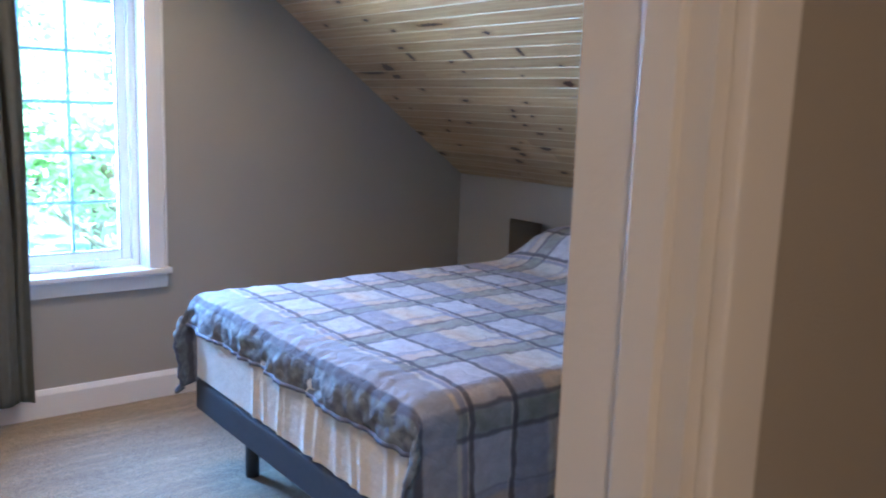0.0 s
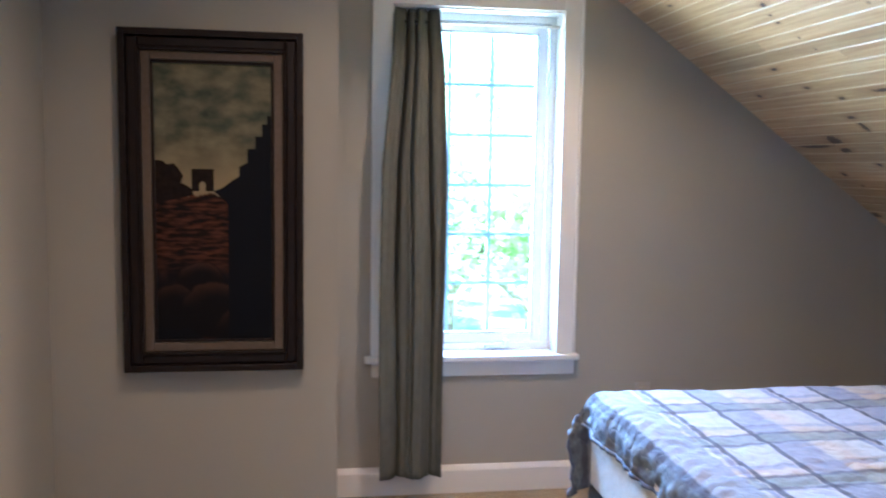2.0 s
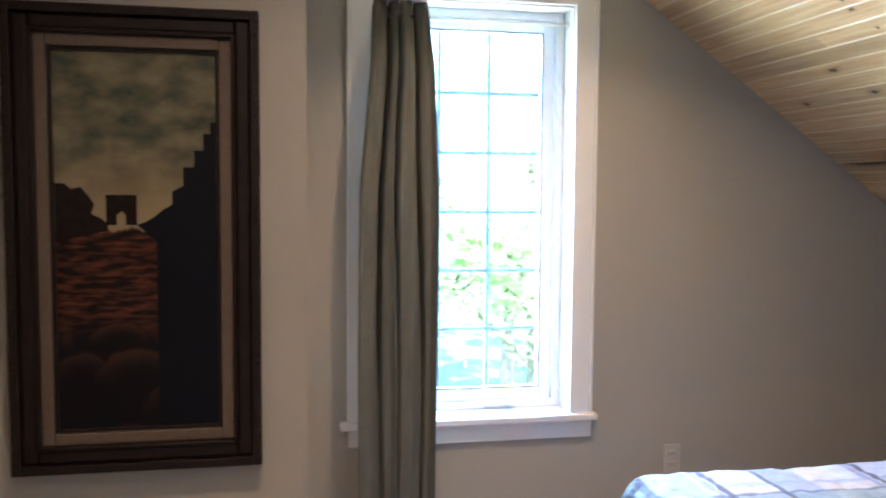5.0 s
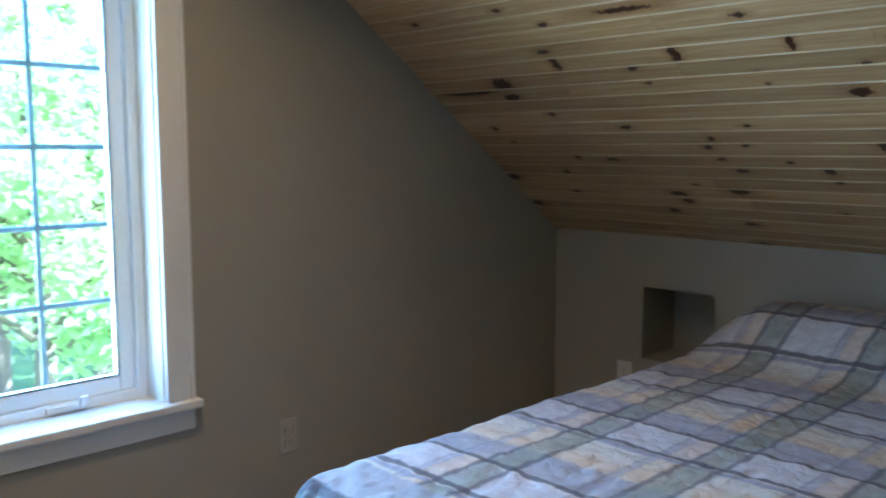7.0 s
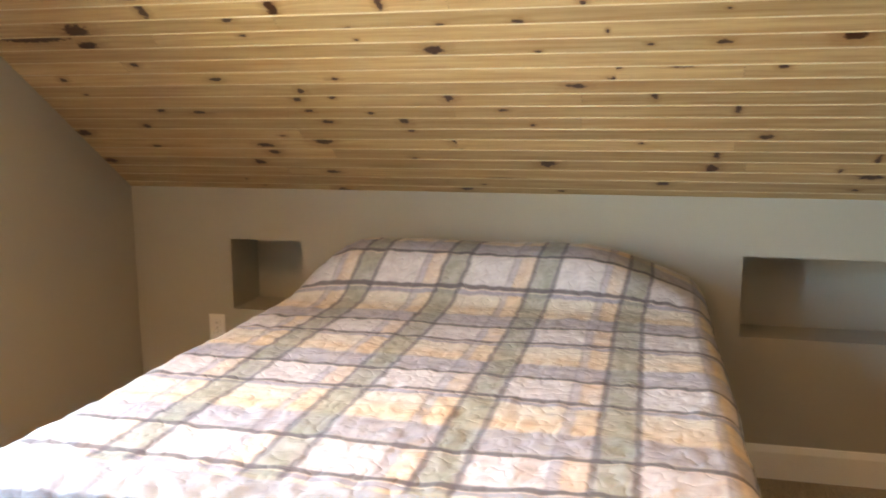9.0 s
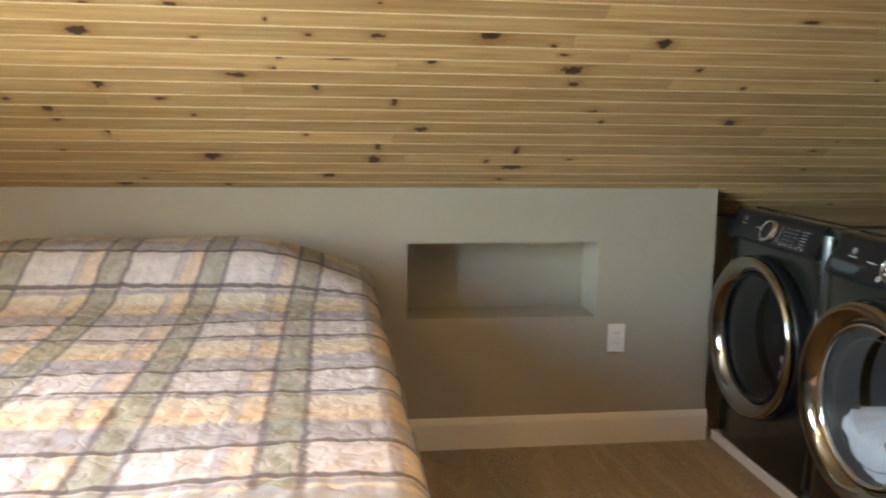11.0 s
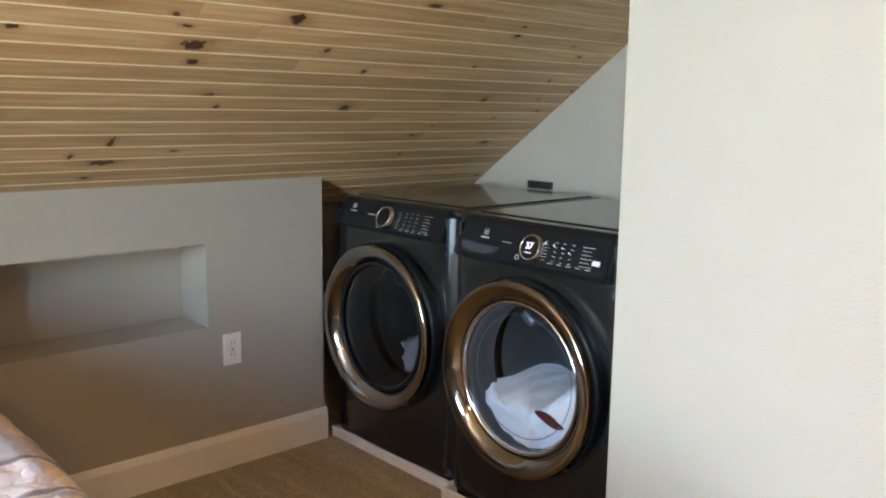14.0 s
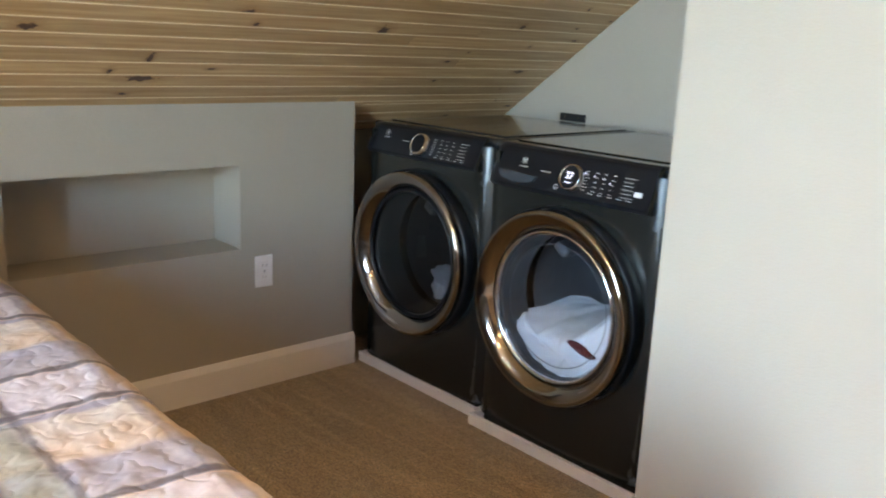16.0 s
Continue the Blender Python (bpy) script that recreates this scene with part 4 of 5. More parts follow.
# ---- bed ----
def build_bed():
    x0, x1, ya, yb = 2.86, 4.85, 4.80, 6.235
    B = empty("adjustable_bed_base", ((x0 + x1) / 2, (ya + yb) / 2, 0), "charcoal fabric-covered adjustable bed base on black legs", "bed")
    o = -Vector(B.location)

    def p(name, bm, material, label="", parent=B, smooth=False):
        bm.transform(Matrix.Translation(o))
        return part(name, bm, material, parent, label, smooth)
    bm = bmesh.new()
    bx(bm, x0 - 0.01, x1, ya + 0.01, yb - 0.01, 0.27, 0.395, bevel=0.018, seg=3)
    p("platform", bm, "base", smooth=False)
    for x in (x0 + 0.17, (x0 + x1) / 2, x1 - 0.25):
        for y in (ya + 0.13, yb - 0.13):
            bm = cyl(bmesh.new(), x, y, 0.135, 0.027, 0.27, 24)
            p("leg", bm, "leg", "black round leg", smooth=False)
    Mt = empty("mattress", ((x0 + x1) / 2, (ya + yb) / 2, 0.395), "thick mattress in a creamy white fitted sheet", "mattress")
    bm = bmesh.new()
    # body with soft vertical gathers on the sheet
    bx(bm, x0, x1 - 0.005, ya + 0.02, yb - 0.02, 0.395, 0.70, bevel=0.05, seg=4)
    bm.transform(Matrix.Translation(-Vector(Mt.location)))
    part("body", bm, "sheet", Mt, smooth=False)
    # foot side of the sheet: gathers
    bm = bmesh.new()
    n, mrows = 150, 14
    rng = random.Random(12)
    folds = [(ya + 0.06 + i * 0.085 + rng.uniform(-0.03, 0.03), rng.uniform(0.008, 0.020), rng.uniform(0.005, 0.012), rng.uniform(-0.10, 0.10)) for i in range(11)]
    gridv = []
    for k in range(mrows + 1):
        f = k / mrows
        z = 0.405 + f * 0.25
        row = []
        for i in range(n + 1):
            y = ya + 0.03 + (yb - ya - 0.06) * i / n
            d = 0.0
            for c, wd, a, lean in folds:
                t = (y - c - lean * (f - 0.5) * 0.3) / wd
                d += a * math.exp(-t * t) * (1.0 - 0.45 * f)
            edge = min(1.0, (y - ya - 0.03) / 0.05, (yb - 0.03 - y) / 0.05)
            d = d * max(0, edge) + 0.004
            row.append(bm.verts.new((x0 - d - 0.003, y, z)))
        gridv.append(row)
    for a, b in zip(gridv, gridv[1:]):
        for i in range(n):
            bm.faces.new((a[i + 1], a[i], b[i], b[i + 1]))
    bm.transform(Matrix.Translation(-Vector(Mt.location)))
    part("fitted_sheet", bm, "sheet", Mt, "cream sheet with gathered folds", smooth=True)

    # quilt
    Q = empty("quilt", ((x0 + x1) / 2, (ya + yb) / 2, 0.72), "quilted plaid bedspread in white, orange, lavender and sage", "bedspread")
    R = 0.075
    top = 0.727

    def over(d):
        """Arc length d past the start of the edge: (outward, down)."""
        if d <= 0:
            return 0.0, 0.0
        a = d / R
        if a < math.pi / 2:
            return R * math.sin(a), R * (1 - math.cos(a))
        r = d - R * math.pi / 2
        return R + 0.03 * r, R + r

    U0, U1 = 0.0, x1 - (x0 + R - 0.015)
    lenU = U1 + 0.175
    Vn, Vf = ya + R - 0.01, yb - R + 0.03
    hangN, hangF = 0.56, 0.40
    nu, nv = 190, 210
    bm = bmesh.new()
    uvl = bm.loops.layers.uv.new("cloth")
    vs, uvs = [], []
    for i in range(nu + 1):
        u = U0 + lenU * i / nu
        ox, dz = over(u - U1)
        row = []
        for j in range(nv + 1):
            v = -hangN + (Vf - Vn + hangN + hangF) * j / nv
            if v < 0:
                oy, dv = over(-v)
                y = Vn - oy
            elif v > Vf - Vn:
                oy, dv = over(v - (Vf - Vn))
                y = Vf + oy
            else:
                dv, y = 0.0, Vn + v
            x = x1 - 0.005 - min(u, U1) - ox
            # hanging cloth at the foot corners swings outward
            drop = math.sqrt(dz * dz + dv * dv) if dv < 0.12 else max(dz, dv) + 0.35 * min(dz, dv)
            z = top - drop
            if dz > 0 and dv > 0:
                x -= 0.035 * min(1, dv / 0.15) * min(1, dz / 0.1)
                y += (0.02 if v > 0 else -0.02) * min(1, dz / 0.1)
            # pillows
            px = 1 / (1 + math.exp(-(x - 4.42) / 0.035))
            e = math.sin(math.pi / 2 * min(max((y - 4.775) / 0.50, 0), 1)) * math.sin(math.pi / 2 * min(max((6.25 - y) / 0.25, 0), 1))
            z += 0.170 * px * e * (1 - 0.25 * max(0, (x - 4.6) / 0.25) ** 2)
            # gentle sag and quilting pucker
            q = noise.noise((u * 3.1, v * 3.1, 0.3)) * 0.010 + noise.noise((u * 26, v * 26, 5.0)) * 0.0055 + noise.noise((u * 55, v * 55, 9.0)) * 0.0018
            if u > U1 - 0.06:
                q *= 1 + 0.9 * min(1, (u - U1 + 0.06) / 0.12)
            fall = min(1, max(dv, dz) / 0.1)
            fold = 0.014 * math.sin(u * 17 + 2 * noise.noise((u * 2, 0, 0))) * min(1, dv / 0.3)
            if v < 0:
                y -= fold + q * fall
            elif v > Vf - Vn:
                y += fold + q * fall
            x -= (0.010 * math.sin(v * 21 + 1.2) + 1.4 * q) * min(1, dz / 0.12)
            z += q * (1 - fall)
            z = max(z, 0.02)
            row.append(bm.verts.new((x, y, z)))
            uvs.append((u - 0.195 - 0.085 * px * max(0.0, e), v - 0.188 + 0.045 * px * max(0.0, e)))
        vs.append(row)
    for i in range(nu):
        for j in range(nv):
            f = bm.faces.new((vs[i][j], vs[i][j + 1], vs[i + 1][j + 1], vs[i + 1][j]))
            for lp, (a, b) in zip(f.loops, ((i, j), (i, j + 1), (i + 1, j + 1), (i + 1, j))):
                lp[uvl].uv = uvs[a * (nv + 1) + b]
    bm.transform(Matrix.Translation(-Vector(Q.location)))
    hem = bmesh.new()
    edge = [vs[i][0].co for i in range(nu + 1)] + [vs[nu][j].co for j in range(1, nv + 1)] + [vs[i][nv].co for i in range(nu - 1, -1, -1)]
    rings = []
    for k, c in enumerate(edge):
        t = (edge[min(k + 1, len(edge) - 1)] - edge[max(k - 1, 0)]).normalized()
        a = t.cross(Vector((0.3, 0.2, 1))).normalized()
        b = t.cross(a)
        rings.append([hem.verts.new(c + (a * math.cos(h) + b * math.sin(h)) * 0.0075) for h in [math.pi * 2 * q / 6 for q in range(6)]])
    for a, b in zip(rings, rings[1:]):
        for q in range(6):
            hem.faces.new((a[q], a[(q + 1) % 6], b[(q + 1) % 6], b[q]))
    part("hem", hem, "hem", Q, "dark blue-grey bound hem", smooth=True)
    ob = part("cover", bm, "quilt", Q, smooth=True)
    so = ob.modifiers.new("thickness", "SOLIDIFY")
    so.thickness, so.offset = 0.010, -1


build_bed()


# ---- laundry machines ----
def build_machine(name, cx, washer, label):
    """Front loader; local x runs along the wall (+ towards the knee wall), y out of its front."""
    W, H, D = 0.343, 0.985, 0.79
    yf = 3.380 if washer else 3.355
    low = 0.018 if washer else 0.004
    o = empty(name, (cx, yf, 0.03), label, "washing machine" if washer else "clothes dryer")
    inv = Matrix.Translation((0, 0, -0.03))

    def p(nm, bm, material, lab="", parent=o, smooth=False):
        if parent is o:
            bm.transform(inv)
        return part(nm, bm, material, parent, lab, smooth)
    dip = 0.020 if washer else 0.0
    cz, R0, R1 = 0.538 - low, 0.300, 0.238

    # cabinet: shell panels round an open front port
    bm = bmesh.new()
    bx(bm, -W, -W + 0.02, -D, -0.02, 0.035, H - 0.03)
    bx(bm, W - 0.02, W, -D, -0.02, 0.035, H - 0.03)
    bx(bm, -W + 0.02, W - 0.02, -D, -D + 0.02, 0.035, H - 0.03)
    bx(bm, -W + 0.02, W - 0.02, -D + 0.02, -0.02, 0.035, 0.055)
    p("cabinet", bm, "machine")
    # front skin with a round port, slightly bowed
    bm = bmesh.new()
    N = 96
    zlo, zhi = 0.045, 0.872 - dip

    def bow(x, z):
        e = max(0, abs(x) - (W - 0.05)) / 0.05
        return 0.016 * (1 - (x / W) ** 2) - 0.022 * e * e + 0.0
    rings = []
    port = 0.245
    for k in range(9):
        f = k / 8
        ring = []
        for i in range(N):
            a = 2 * math.pi * (i + 0.5) / N
            c, s = math.cos(a), math.sin(a)
            # square outline reached from the centre of the port
            tx = (W / abs(c)) if abs(c) > 1e-6 else 9
            tz = ((zhi - cz) / s) if s > 1e-6 else ((cz - zlo) / -s if s < -1e-6 else 9)
            r1 = min(tx, tz)
            r = port + (r1 - port) * f
            x, z = r * c, cz + r * s
            ring.append(bm.verts.new((x, bow(x, z), z)))
        rings.append(ring)
    inner = [bm.verts.new((v.co.x, -0.10, v.co.z)) for v in rings[0]]
    for a, b in [(inner, rings[0])] + list(zip(rings, rings[1:])):
        for i in range(N):
            j = (i + 1) % N
            bm.faces.new((a[i], a[j], b[j], b[i]))
    bmesh.ops.recalc_face_normals(bm, faces=bm.faces)
    p("front_panel", bm, "machine", smooth=True)
    # rounded vertical edge posts and sides
    for s in (-1, 1):
        bm = bmesh.new()
        rr = 0.047 if s < 0 else 0.042
        pts = [(s * W, -rr - 0.008)]
        for k in range(9):
            a = radians(90 * k / 8)
            pts.append((s * (W - rr + rr * math.cos(a)), -rr - 0.002 + (rr + 0.004) * math.sin(a)))
        pts.append((s * (W - rr - 0.008), -rr - 0.008))
        prism(bm, pts, "z", 0.045, H - 0.028)
        p("corner_post", bm, "edge_trim" if s < 0 else "machine", "rounded silver corner trim" if s < 0 else "", smooth=False)
    # toe panel
    bm = bmesh.new()
    bx(bm, -W + 0.015, W - 0.015, -0.06, -0.018, 0.0, 0.05, bevel=0.004)
    p("toe_panel", bm, "machine")
    # lid
    bm = bmesh.new()
    bx(bm, -W, W, -D, -0.03, H - 0.03, H, bevel=0.010, seg=3)
    bx(bm, -W + 0.03, W - 0.03, -D + 0.03, -0.09, H, H + 0.004, bevel=0.002)
    p("lid", bm, "machine_top", "glossy dark lid")
    # slanted control fascia
    bm = bmesh.new()
    outline = [(0.021, 0.872 - dip), (0.0255, 0.880 - dip), (0.026, 0.886 - dip), (-0.012, 0.968), (-0.020, 0.978), (-0.030, H - 0.001), (-0.06, H - 0.001), (-0.06, 0.872 - dip)]
    xs = [-W + 0.055, -W + 0.060] + [W - 0.075 + 0.075 * k / 8 for k in range(9)]
    loops = []
    for x in xs:
        e = max(0.0, (x - (W - 0.075)) / 0.075)
        back = 0.040 * (1 - math.sqrt(max(0.0, 1 - (0.97 * e) ** 2)))
        loops.append([bm.verts.new((x, max(y - back, -0.06), z)) for y, z in outline])
    for a, b in zip(loops, loops[1:]):
        for k in range(len(outline)):
            q = (k + 1) % len(outline)
            bm.faces.new((a[k], a[q], b[q], b[k]))
    bm.faces.new(loops[0][::-1])
    bm.faces.new(loops[-1])
    bmesh.ops.recalc_face_normals(bm, faces=bm.faces)
    fas = p("control_panel", bm, "panel", "black glossy control panel")
    bm = bmesh.new()
    prism(bm, [(0.018, 0.872 - dip), (0.022, 0.886 - dip), (-0.016, 0.968), (-0.034, H - 0.003), (-0.06, H - 0.003), (-0.06, 0.872 - dip)], "x", -W + 0.044, -W + 0.0545)
    p("panel_end", bm, "machine", "dark end strip of the fascia")
    # frame of the slanted face
    tilt = Matrix.Translation((0, 0.008, 0.925 - 0.6 * dip)) @ Matrix.Rotation(math.atan2(0.038, 0.082 + dip), 4, "X")

    def onface(bm):
        bm.transform(tilt)
        return bm
    # knob
    kx = -0.012 if washer else 0.008
    bm = revolve([(0.0, 0.022), (0.032, 0.022), (0.034, 0.020), (0.034, 0.0)], 40)
    bm.transform(Matrix.Translation((kx, 0, 0)))
    knob = p("knob", onface(bm), "panel", "black dial", smooth=False)
    bm = revolve([(0.034, 0.0), (0.034, 0.018), (0.0355, 0.0225), (0.038, 0.021), (0.043, 0.006), (0.043, 0.0)], 48, closed=True)
    bm.transform(Matrix.Translation((kx, 0, 0)))
    p("knob_ring", onface(bm), "steel", "chrome dial ring", smooth=True)
    rng = random.Random(31 if washer else 17)
    # faint printed legends beside the dial as small bars
    bm = bmesh.new()
    for ci, (cxx, wd, rowsn) in enumerate(((-0.052, 0.022, 7), (-0.090, 0.014, 5), (-0.120, 0.012, 5), (-0.150, 0.014, 5), (-0.192, 0.045, 6))):
        for r in range(rowsn):
            w = wd * rng.uniform(0.6, 1.0)
            z = 0.028 - r * (0.056 / max(rowsn - 1, 1))
            u = cxx
            while u > cxx - w:
                d = rng.uniform(0.002, 0.005)
                bx(bm, max(u - d, cxx - w), u, 0.0045, 0.0053, z - 0.0008, z + 0.0008)
                u -= d + 0.0009
    for k in range(5):
        x = -0.08 - k * 0.034
        bx(bm, x - 0.018, x, 0.0045, 0.0055, -0.036, -0.034)
    bx(bm, 0.075, 0.115, 0.0045, 0.0055, 0.004, 0.006)
    tagged(p("legend", onface(bm), "print", "pale printed legends"), kind="stuff")
    # emblem: an outlined square with a stroke
    bm = bmesh.new()
    ex_, ez_ = (0.190 if washer else 0.210), 0.028
    for a in ((-0.009, 0.009, 0.0075, 0.009), (-0.009, 0.009, -0.009, -0.0075), (-0.009, -0.0075, -0.0075, 0.0075), (0.0075, 0.009, -0.0075, 0.0075), (-0.003, 0.003, -0.005, 0.005)):
        bx(bm, ex_ + a[0], ex_ + a[1], 0.0045, 0.0056, ez_ + a[2], ez_ + a[3])
    bx(bm, ex_ - 0.018, ex_ + 0.018, 0.0045, 0.0055, ez_ - 0.020, ez_ - 0.017)
    p("emblem", onface(bm), "print", "small square emblem")
    # start button and power mark
    bm = revolve([(0.006, 0.0045), (0.008, 0.0045), (0.008, 0.0058), (0.006, 0.0058)], 20, closed=True)
    bm.transform(Matrix.Translation((0.040, 0, -0.034)))
    p("power_mark", onface(bm), "print", "round power mark")
    if washer:
        bm = onface(box(-0.262, -0.236, 0.0045, 0.0075, -0.020, -0.006, bevel=0.002))
        p("start_button", bm, "plate", "white start button")
        # lit digits on the dial
        fd = bpy.data.curves.new("digits", "FONT")
        fd.body, fd.size, fd.align_x, fd.align_y, fd.extrude = "37", 0.029, "CENTER", "CENTER", 0.0004
        tmp = bpy.data.objects.new("tmp", fd)
        scene.collection.objects.link(tmp)
        me = bpy.data.meshes.new_from_object(tmp.evaluated_get(bpy.context.evaluated_depsgraph_get()))
        bpy.data.objects.remove(tmp)
        bm = bmesh.new()
        bm.from_mesh(me)
        bm.transform(Matrix.Translation((kx, 0.0232, 0.003)) @ Matrix.Rotation(math.pi, 4, "Z") @ Matrix.Rotation(radians(90), 4, "X"))
        p("digits", onface(bm), "display", "glowing white digits 37")
        bm = bmesh.new()
        bx(bm, kx - 0.012, kx + 0.012, 0.0228, 0.0234, -0.0185, -0.0165)
        p("display_bar", onface(bm), "display")
        for x, z in ((-0.066, 0.022), (-0.100, 0.018), (-0.132, 0.014), (-0.160, 0.004)):
            p("indicator", onface(cyl(bmesh.new(), x + 0.012, 0.0052, z, 0.0022, 0.0016, 10, "y")), "display", "lit indicator")
        # drawer pull
        bm = bmesh.new()
        prism(bm, [(0.125, -0.016), (0.138, -0.032), (0.165, -0.042), (0.215, -0.044), (0.265, -0.036), (0.285, -0.020), (0.285, -0.008)], "y", -0.03, -0.002)
        bm.transform(Matrix.Translation((0, 0.008, 0)))
        p("drawer_pull", onface(bm), "drawer", "recessed detergent drawer pull")

    # door: ring, glass bowl and inner parts
    door = empty("door", (0, 0.044, cz - 0.03))
    door.parent = o
    prof = [(R0 - 0.010, -0.040), (R0 + 0.001, 0.030), (R0 - 0.002, 0.041), (R0 - 0.008, 0.047), (R0 - 0.015, 0.046), (R0 - 0.040, 0.036), (R1 + 0.012, 0.022), (R1 + 0.004, 0.014), (R1, 0.004), (R1 + 0.02, -0.040)]
    part("door_ring", revolve(prof, 96, closed=True), "chrome", door, "broad polished smoked-chrome door ring", smooth=True)
    part("door_lip", revolve([(R0 - 0.004, -0.042), (R0 + 0.004, -0.042), (R0 + 0.006, 0.010), (R0 + 0.002, 0.016)], 96, closed=True), "panel", door, "black outer lip", smooth=True)
    part("inner_ring", revolve([(R1 - 0.001, 0.0), (R1 - 0.001, 0.014), (R1 - 0.006, 0.017), (R1 - 0.012, 0.010), (R1 - 0.012, 0.0)], 96, closed=True), "steel" if washer else "panel", door, "bright inner ring" if washer else "black inner ring", smooth=True)
    bowl = [(0.0001, 0.014), (0.10, 0.013), (0.17, 0.010), (R1 - 0.014, 0.004)]
    g = part("door_glass", revolve(bowl, 72), "door_glass" if washer else "smoked_glass", door, "clear round door glass" if washer else "smoked round door glass", smooth=True)
    g.visible_shadow = False
    part("door_gasket", revolve([(port - 0.026, -0.118), (port - 0.015, -0.07), (port - 0.018, -0.03), (port - 0.010, -0.012), (port - 0.004, -0.012)], 72), "rubber", door, "grey rubber gasket", smooth=True)
    if washer:
        b2 = [(R1 - 0.016, -0.002), (0.205, -0.008), (0.12, -0.014), (0.0001, -0.016)]
        g2 = part("glass_bowl", revolve(b2, 72), "door_glass", door, "clear inner glass bowl", smooth=True)
        g2.visible_shadow = False
        for r, y in ((0.192, -0.0135), (0.222, -0.006)):
            part("bowl_rim", revolve([(r - 0.0016, y), (r, y + 0.0016), (r + 0.0016, y), (r, y - 0.0016)], 72, closed=True), "drum", door, "pale moulded rim of the glass bowl", smooth=True)
    # drum
    dr = revolve([(port - 0.02, -0.115), (0.235, -0.14), (0.238, -0.55), (0.20, -0.58), (0.05, -0.59), (0.0001, -0.57)], 60)
    dr.transform(Matrix.Translation((0, 0, cz)))
    p("drum", dr, "drum", "steel drum", smooth=True)
    for k in range(3):
        a = radians(90 + 120 * k + 25)
        bm = bmesh.new()
        bx(bm, -0.02, 0.02, -0.52, -0.17, -0.235, -0.175, bevel=0.015, seg=2)
        bm.transform(Matrix.Translation((0, 0, cz)) @ Matrix.Rotation(a, 4, "Y"))
        p("drum_baffle", bm, "drum", "drum baffle", smooth=False)
    for sx in (-0.28, 0.28):
        p("foot", cyl(bmesh.new(), sx, -0.12, 0.012, 0.022, 0.045, 16), "rubber", "rubber foot")
        p("foot", cyl(bmesh.new(), sx, -0.68, 0.012, 0.022, 0.045, 16), "rubber", "rubber foot")

    # laundry inside, its own thing: a heap that fills the bottom and climbs one side of the drum
    bm = bmesh.new()
    if washer:
        loops, lim, cxz = [], 0.224, Vector((-0.03, 0, -0.14))
        for s, y in [(0.02, -0.022), (0.2, -0.022), (0.4, -0.022), (0.6, -0.023), (0.8, -0.026), (0.93, -0.036), (1.0, -0.055), (1.0, -0.10), (0.98, -0.15), (0.97, -0.20), (0.96, -0.25), (0.93, -0.32), (0.8, -0.38), (0.5, -0.41), (0.02, -0.42)]:
            ring = []
            for i in range(120):
                a = 2 * math.pi * i / 120
                x, z = lim * math.cos(a), lim * math.sin(a)
                crest = -0.078 + 0.135 / (1 + math.exp((x + 0.115) / 0.024)) + 0.10 * max(0.0, x - 0.10) - 0.1 * (y + 0.05)
                crest += 0.030 * noise.noise((x * 14, y * 16, 1.0)) + 0.014 * noise.noise((x * 45, y * 45, 4.0))
                q = cxz + (Vector((x, 0, min(z, crest))) - cxz) * s
                q.y = y - 0.008 + 0.018 * noise.noise((q.x * 22, 3.0, q.z * 22)) * min(1, s * 3)
                ring.append(bm.verts.new((q.x, q.y + 0.20, q.z)))
            loops.append(ring)
        for a, b in zip(loops, loops[1:]):
            for i in range(120):
                q = (i + 1) % 120
                bm.faces.new((a[i], a[q], b[q], b[i]))
        bmesh.ops.recalc_face_normals(bm, faces=bm.faces)
    else:
        bmesh.ops.create_icosphere(bm, subdivisions=4, radius=1.0)
        for v in bm.verts:
            c = v.co
            c *= 1 + noise.noise(c * 2.0) * 0.35 + noise.noise(c * 5.0) * 0.2
            x, z = c.x * 0.075 - 0.03, c.z * 0.045 - 0.115 + 0.04 * c.x
            v.co = Vector((x, c.y * 0.10, z))
    L = link_bm("laundry", bm, "laundry" if washer else "laundry", None, True)
    L.location = (cx, yf - (0.166 if washer else 0.16), cz - 0.030)
    tagged(L, "heap of white wet laundry in the washer drum" if washer else "small heap of white laundry in the dryer drum", "laundry")
    if washer:
        bm = bmesh.new()
        bmesh.ops.create_icosphere(bm, subdivisions=3, radius=1.0, matrix=Matrix.Diagonal((0.055, 0.02, 0.010, 1)))
        for v in bm.verts:
            v.co.z += 0.012 * math.sin(v.co.x * 30)
        L2 = link_bm("maroon_garment", bm, "maroon", None, True)
        L2.location = (cx - 0.095, yf + 0.010, cz - 0.115)
        tagged(L2, "maroon garment among the white laundry", "laundry")

    # drain pan
    pan = empty("drain_pan", (cx, yf - (0.384 if washer else 0.402), 0), "white plastic drain pan under the machine", "drain pan", "drain pans")
    w2 = 0.347
    bm = bmesh.new()
    bx(bm, -w2, w2, -0.44, 0.42, 0.002, 0.008)
    for a in ((-w2, -w2 + 0.008, -0.44, 0.42), (w2 - 0.008, w2, -0.44, 0.42), (-w2 + 0.008, w2 - 0.008, 0.412, 0.42), (-w2 + 0.008, w2 - 0.008, -0.44, -0.432)):
        bx(bm, a[0], a[1], a[2], a[3], 0.008, 0.04)
    bx(bm, -w2, w2, 0.410, 0.426, 0.036, 0.044, bevel=0.003)
    part("tray", bm, "pan", pan)
    return o


build_machine("clothes_dryer", 4.517, False, "dark titanium front-load dryer with a round smoked door")
build_machine("washing_machine", 3.812, True, "dark titanium front-load washer running with white laundry")

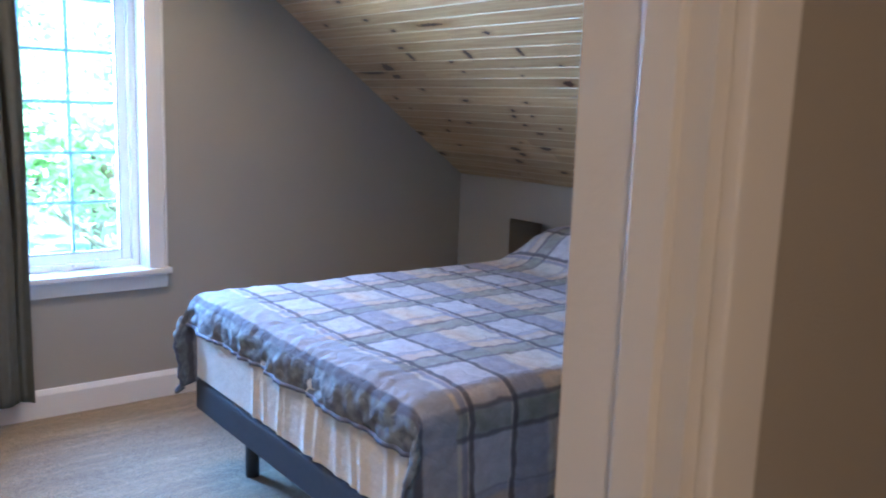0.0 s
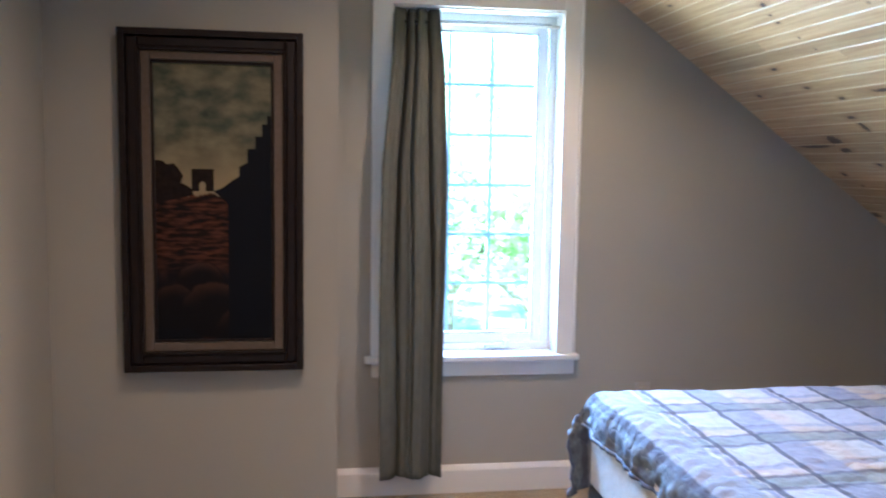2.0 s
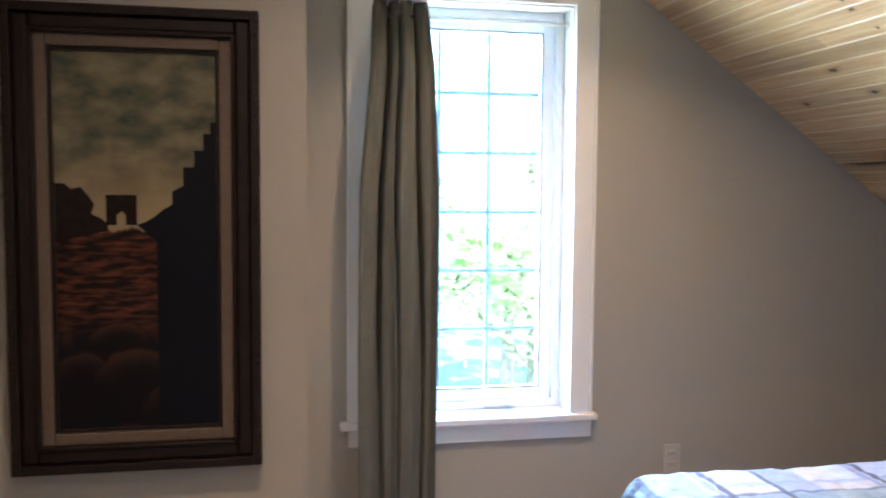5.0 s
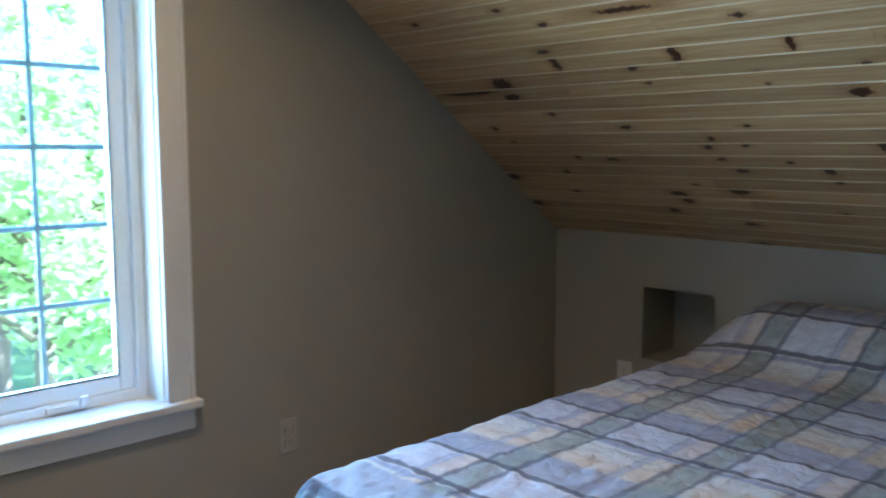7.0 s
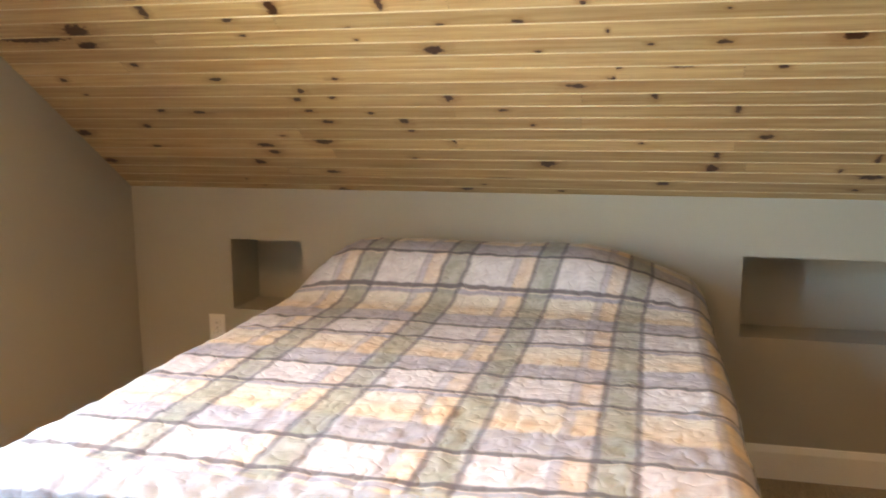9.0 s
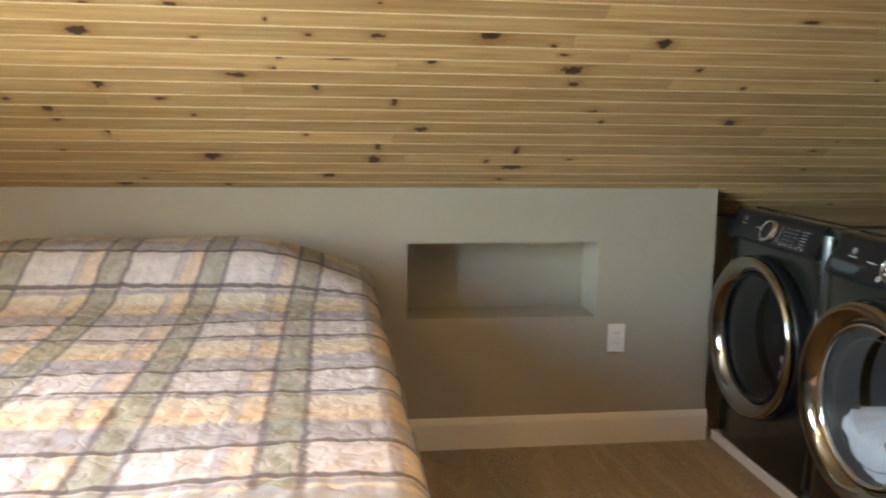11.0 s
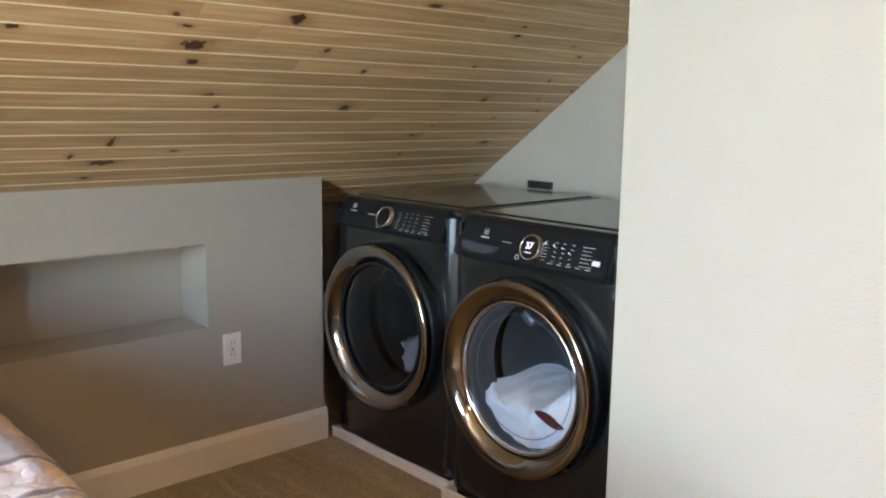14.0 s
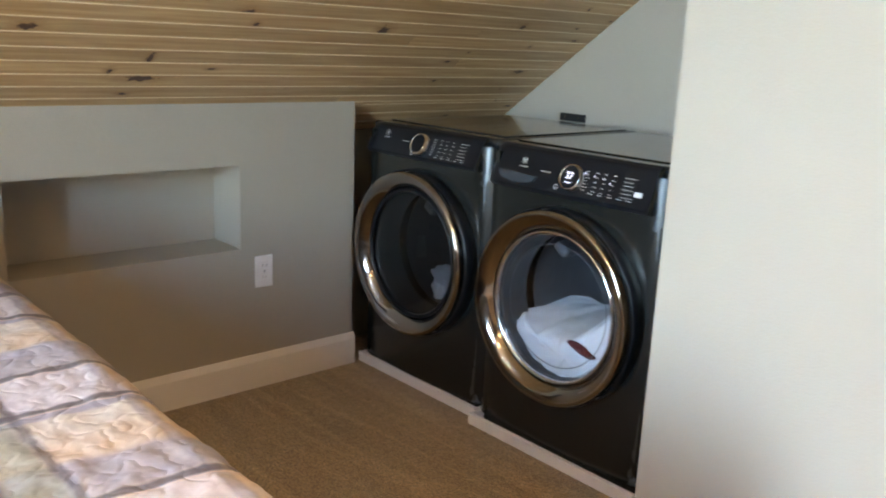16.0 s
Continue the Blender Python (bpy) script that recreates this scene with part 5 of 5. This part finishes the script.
bk = empty("wall_bracket", (4.569, YB, 0.999), "small black screwed bracket on the closet wall", "bracket")
part("plate", box(-0.068, 0.068, 0, 0.010, -0.016, 0.016, bevel=0.002), "black", bk)
for sx in (-0.035, 0.035):
    part("screw", cyl(bmesh.new(), sx, 0.011, 0, 0.0045, 0.003, 10, "y"), "steel", bk, "bright screw")

# recessed lamps that light the room
for x, y, _ in DOWNLIGHTS:
    lamp = empty("recessed_downlight", (x, y, FLAT), "small round recessed lamp with a warm lens in pine ceiling", "ceiling lamp", "ceiling lamps")
    part("trim_ring", revolve([(0.070, -0.010), (0.088, -0.006), (0.092, 0.0), (0.070, 0.0)], 40, closed=True), "white", lamp, smooth=True).rotation_euler = (radians(90), 0, 0)
    part("lens", cyl(bmesh.new(), 0, 0, -0.004, 0.069, 0.004, 40), "lamp_glass", lamp, "warm glowing lens")


# ---- outdoors ----
def build_outdoors():
    GZ = -2.9
    bm = bmesh.new()
    bmesh.ops.create_grid(bm, x_segments=1, y_segments=1, size=400, matrix=Matrix.Translation((0, 0, GZ)))
    structure("ground", bm, "grass", "sunlit lawn", "ground")
    rng = random.Random(21)

    def tree(x, y, h, r):
        t = empty("tree", (x, y, GZ), "leafy broadleaf tree in sunlight", "tree", "garden trees")
        bm = bmesh.new()
        limbs = [((0, 0, 0), (0.1, 0.05, h * 0.45), 0.16, 0.10)]
        tips = []
        for k in range(9):
            a, zz = rng.uniform(0, 6.28), h * rng.uniform(0.25, 0.55)
            tip = (math.cos(a) * r * rng.uniform(0.5, 0.9), math.sin(a) * r * rng.uniform(0.5, 0.9), zz + h * rng.uniform(0.15, 0.4))
            limbs.append(((0.05, 0.02, zz), tip, 0.06, 0.02))
            tips.append(Vector(tip))
        limbs.append(((0.1, 0.05, h * 0.45), (0.0, 0.2, h * 0.92), 0.10, 0.03))
        for a, b, r0, r1 in limbs:
            a, b = Vector(a), Vector(b)
            d = b - a
            bmesh.ops.create_cone(bm, cap_ends=True, segments=8, radius1=r0, radius2=r1, depth=d.length, matrix=Matrix.Translation((a + b) / 2) @ d.to_track_quat("Z", "Y").to_matrix().to_4x4())
        part("trunk", bm, "bark", t)
        verts, faces = [], []
        clumps = tips + [Vector((rng.gauss(0, r * 0.42), rng.gauss(0, r * 0.42), h * rng.uniform(0.35, 1.0))) for _ in range(15)]
        for c in clumps:
            cr = rng.uniform(0.35, 0.75)
            for _ in range(330):
                p = c + Vector((rng.gauss(0, cr * 0.5), rng.gauss(0, cr * 0.5), rng.gauss(0, cr * 0.42)))
                a = Vector((rng.uniform(-1, 1), rng.uniform(-1, 1), rng.uniform(-0.6, 0.6))).normalized()
                b = a.cross(Vector((rng.uniform(-1, 1), rng.uniform(-1, 1), rng.uniform(-1, 1)))).normalized()
                s = rng.uniform(0.06, 0.11)
                k = len(verts)
                verts.extend([p - a * s, p + b * s * 0.5, p + a * s, p - b * s * 0.5])
                faces.append((k, k + 1, k + 2, k + 3))
        me = bpy.data.meshes.new("crown")
        me.from_pydata(verts, [], faces)
        me.materials.append(M["leaf"])
        ob = new("crown", me)
        ob.parent = t
        tagged(ob, kind="stuff")
        return t
    tree(3.7, 16.0, 6.0, 2.0)
    tree(6.2, 20.0, 7.0, 2.4)
    tree(9.5, 24.0, 8.0, 3.0)
    tree(1.0, 30.0, 8.0, 3.0)
    tree(14.0, 32.0, 9.0, 3.4)
    tree(5.2, 15.0, 5.6, 1.9)
    tree(6.9, 17.5, 5.8, 2.2)
    tree(4.6, 21.0, 6.2, 2.4)
    tree(8.8, 19.0, 6.4, 2.4)


build_outdoors()
